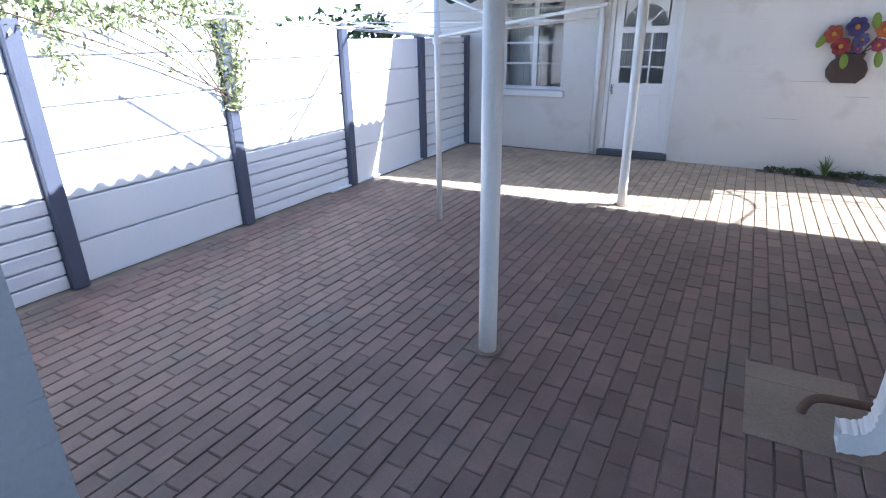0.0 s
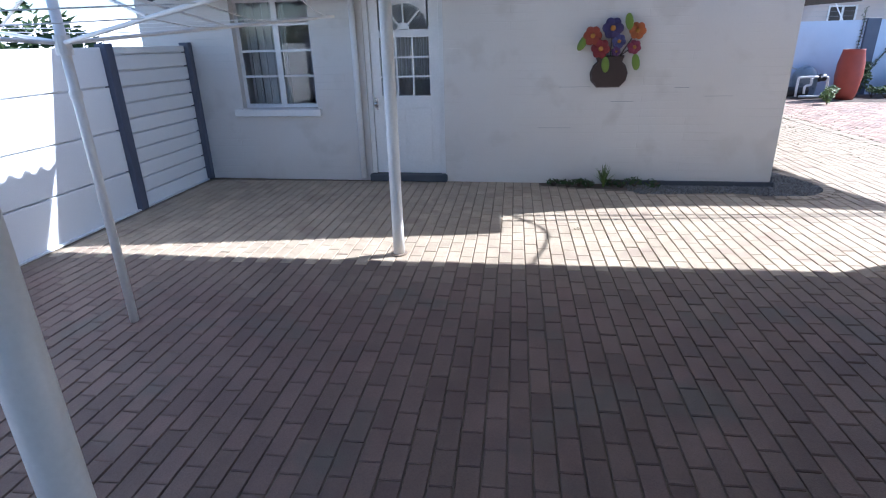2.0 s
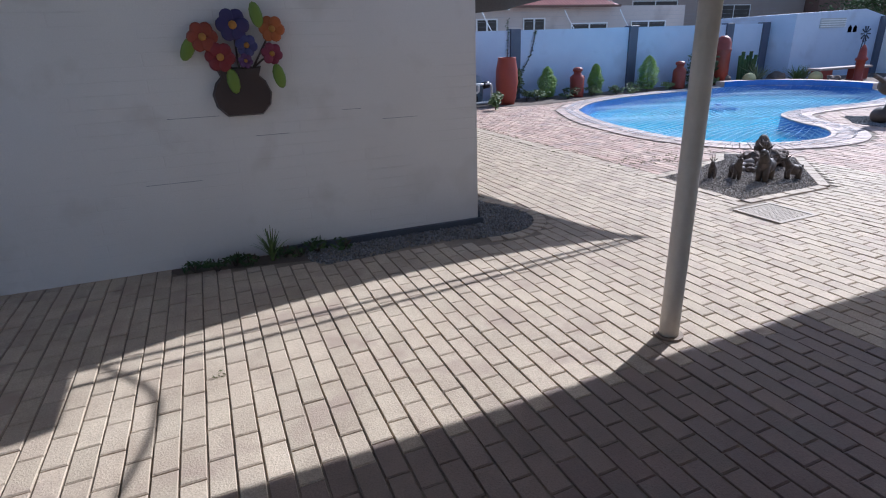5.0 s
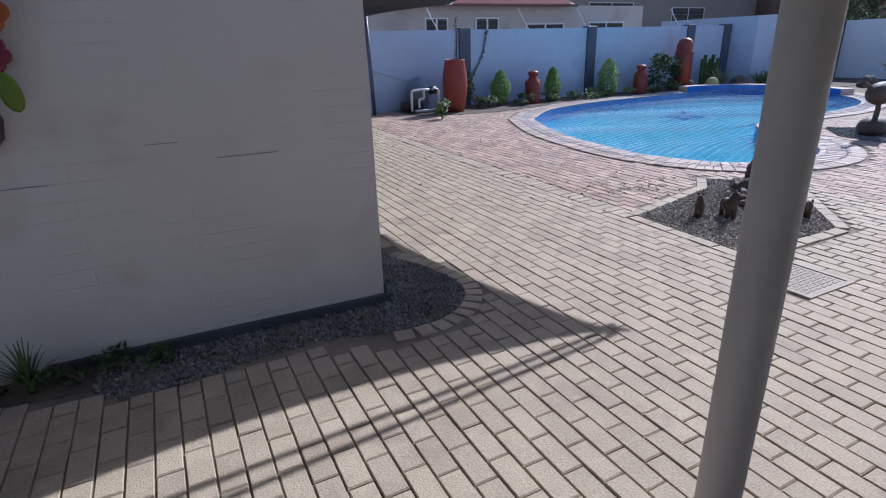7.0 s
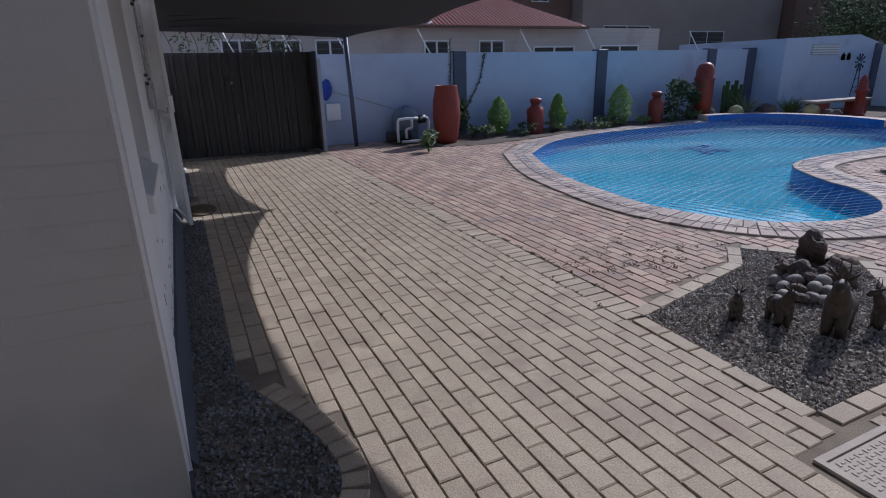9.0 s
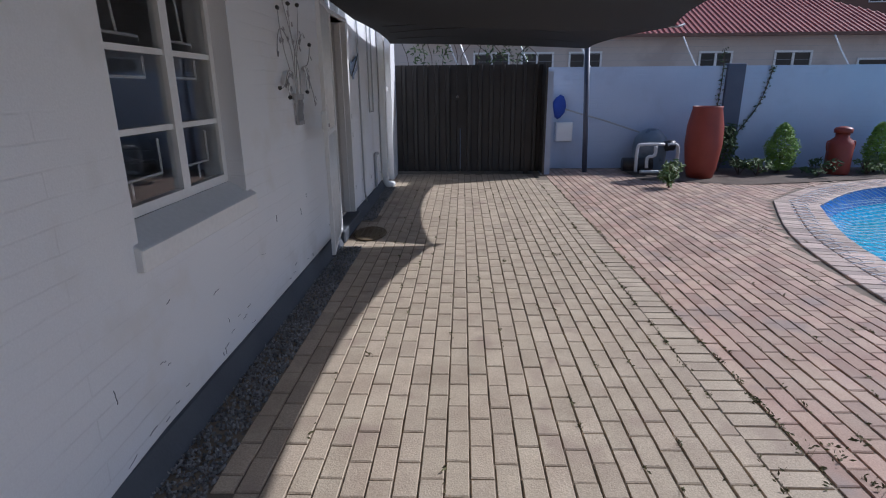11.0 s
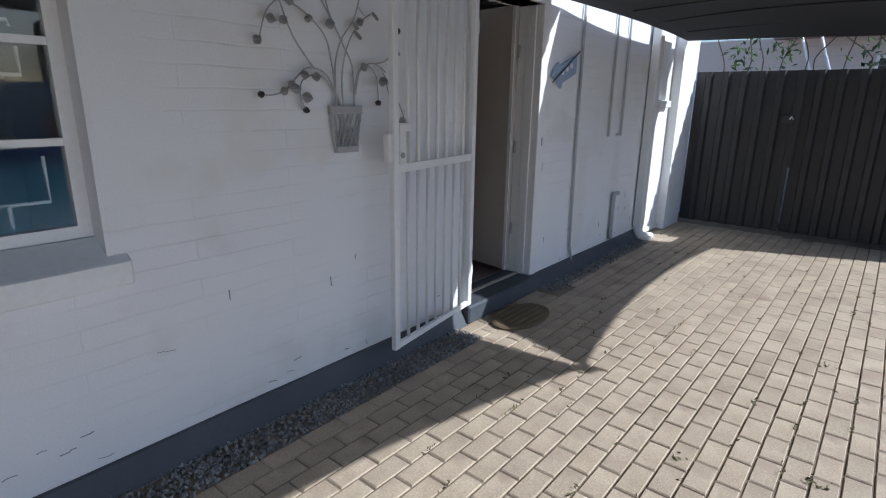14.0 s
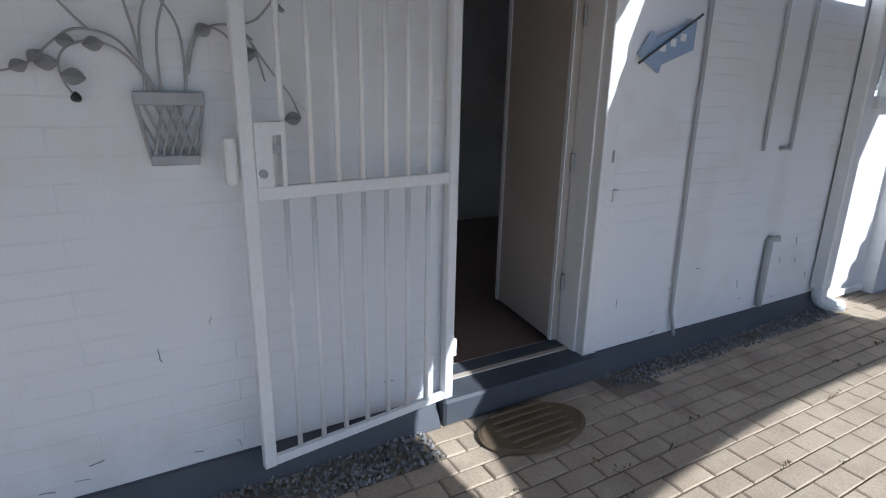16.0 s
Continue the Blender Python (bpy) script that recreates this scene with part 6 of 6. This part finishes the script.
for k in range(4):
    part("louvre", boxes((20.1, 16.65, 1.64 + 0.07 * k, 21.4, 16.679, 1.67 + 0.07 * k)), M_TRIM, vent)
M_MURAL = paint("dark mural paint", (0.05, 0.06, 0.09), 0.7)
bm = bmesh.new()
for x0, x1 in ((22.45, 22.62), (22.85, 22.68)):
    tube([(x0, 16.69, 0.35), (x1, 16.69, 1.3)], 0.014, 4, bm)
for z in (0.6, 0.85, 1.1):
    w = 0.2 * (1.45 - z) / 1.1
    tube([(22.65 - w, 16.69, z), (22.65 + w, 16.69, z + 0.05)], 0.010, 4, bm)
for k in range(10):
    a = k * math.pi / 5
    tube([(22.65 + 0.05 * math.cos(a), 16.69, 1.38 + 0.05 * math.sin(a)), (22.65 + 0.26 * math.cos(a), 16.69, 1.38 + 0.26 * math.sin(a))], 0.012, 4, bm, taper=0.030)
part("windmill_mural", bm, M_MURAL, ob_, "dark painted windmill")
bm = bmesh.new()
for x in (21.62, 21.9):
    f_ = [bm.verts.new((x + u, 16.69, 1.45 + w)) for u, w in ((0, 0), (0.2, 0), (0.2, 0.14), (0.1, 0.24), (0, 0.14))]
    bm.faces.new(f_)
bmesh.ops.solidify(bm, geom=bm.faces[:], thickness=0.006)
part("house_mural", bm, M_MURAL, ob_, "dark painted little houses")
part("pier", boxes((23.3, 16.62, 0, 23.6, 16.70, 1.95)), M_NAVY, ob_, "navy painted pier")
for k, (x, y, r, h) in enumerate(((48, 30, 3.4, 6.5), (37.5, 24.5, 2.4, 4.8), (44, 26, 3.5, 7.0))):
    t = root("tree", "dark leafy tree behind the outbuilding", "tree", (x, y, 0))
    part("trunk", tube([(0, 0, 0), (0.1, 0, h * 0.3), (0, 0.1, h * 0.6)], 0.22, 8, taper=0.09), M_BARK, t)
    for q in range(4):
        a = q * 1.6
        part("limb", tube([(0, 0, h * 0.4), (r * 0.3 * math.cos(a), r * 0.3 * math.sin(a), h * 0.6), (r * 0.6 * math.cos(a), r * 0.6 * math.sin(a), h * 0.75)], 0.09, 6, taper=0.03), M_BARK, t)
    rr = random.Random(200 + k)
    cl = [Vector((rr.gauss(0, 0.45) * r, rr.gauss(0, 0.45) * r, h * rr.uniform(0.35, 0.95))) for _ in range(16)]
    pts = [rr.choice(cl) + Vector((rr.gauss(0, 1), rr.gauss(0, 1), rr.gauss(0, 0.8))) * r * 0.2 for _ in range(2600)]
    part("crown", leaves(bmesh.new(), pts, 0.16, rr), M_DLEAF, t)
tagged(part("wall_boundary", boxes((23.6, -6, 0, 23.8, 16.7, 1.9), (6.0, -3.2, 0, 23.8, -3.0, 1.9), (-14, -6, 0, -13.8, 24, 2.6)), M_FENCE), "plain white boundary walls closing the yard", "wall", kind="structure")

# ---- electric fence on the back wall ----
ef = root("electric_fence", "slanting white stays and wires on the back wall", "electric fence", (0, BY + 0.1, 1.8))
for x in (3.9, 4.1, 5.2, 6.3, 8.2, 10.9, 12.9, 16.6):
    part("stay", tube([(x, 0, 0), (x - 0.12, 0.12, 0.28), (x - 0.22, 0.22, 0.55)], 0.014, 6), M_TRIM, ef)
for k in range(4):
    part("wire", tube([(2.8, 0.06 + 0.05 * k, 0.14 + 0.12 * k), (11, 0.06 + 0.05 * k, 0.13 + 0.12 * k), (19.5, 0.06 + 0.05 * k, 0.14 + 0.12 * k)], 0.003, 4), M_IRON, ef)
rr = random.Random(41)
gv = root("gate_creeper", "dark twining creeper above the drive gate", "creeper", (2.9, 17.35, 0))
for k in range(12):
    x = 0.1 + 0.2 * k
    part("vine", tube(bend([(x, 0, 1.7), (x + rr.uniform(-0.1, 0.1), 0.03, 2.0), (x + rr.uniform(-0.25, 0.25), 0, 2.3), (x + rr.uniform(-0.3, 0.3), 0, 2.6)], 4), 0.007, 5), M_BARK, gv)
pts = [Vector((rr.choice((0.3, 0.7, 1.5, 1.8, 2.1)) + rr.gauss(0, 0.1), rr.gauss(0, 0.05), 1.9 + rr.uniform(0, 0.7))) for _ in range(350)]
part("foliage", leaves(bmesh.new(), pts, 0.05, rr), M_DLEAF, gv)
for k, pts in enumerate(([(8.6, 2.1), (8.62, 1.5), (8.58, 0.9)], [(9.5, 1.8), (9.35, 1.2), (9.05, 0.7), (8.9, 0.5)])):
    line = bend([(x, BY - 0.03, z) for x, z in pts], 8)
    c_ = root("wall_creeper", "dark thin creeper trailing down the white wall", "creeper")
    part("vine", tube(line, 0.008, 5), M_BARK, c_)
    part("foliage", leaves(bmesh.new(), [p + Vector((rr.gauss(0, 0.03), rr.gauss(0, 0.01), rr.gauss(0, 0.02))) for p in line for _ in range(6)], 0.035, rr), M_DLEAF, c_)


# ---- the house stands slightly askew: its front runs back towards the fence ----
FRONT = ("wall_south", "plinth", "awning", "curtain", "door_curtain", "downpipe", "paint_cracks", "window_1", "door_1", "flower_wall_art")
for ob in list(scene.objects):
    top_ = ob
    while top_.parent is not None:
        top_ = top_.parent
    if ob.type != "MESH" or top_.name not in FRONT or (ob.data.users > 1):
        continue
    off = top_.matrix_world.translation if top_ is not ob else Vector((0, 0, 0))
    for v_ in ob.data.vertices:
        x, y = v_.co.x + off.x, v_.co.y + off.y
        if y < 8.5:
            v_.co.y -= 0.04 * (x + 1.34)
        if x > 2.4 and y < 9.2:
            v_.co.x += 0.05 * min(1.0, (9.2 - y) / 1.2)
for v_ in scene.objects["wall_east"].data.vertices:
    if v_.co.x > 2.6 and v_.co.y < 9.2:
        v_.co.x += 0.05 * min(1.0, (9.2 - v_.co.y) / 1.2)
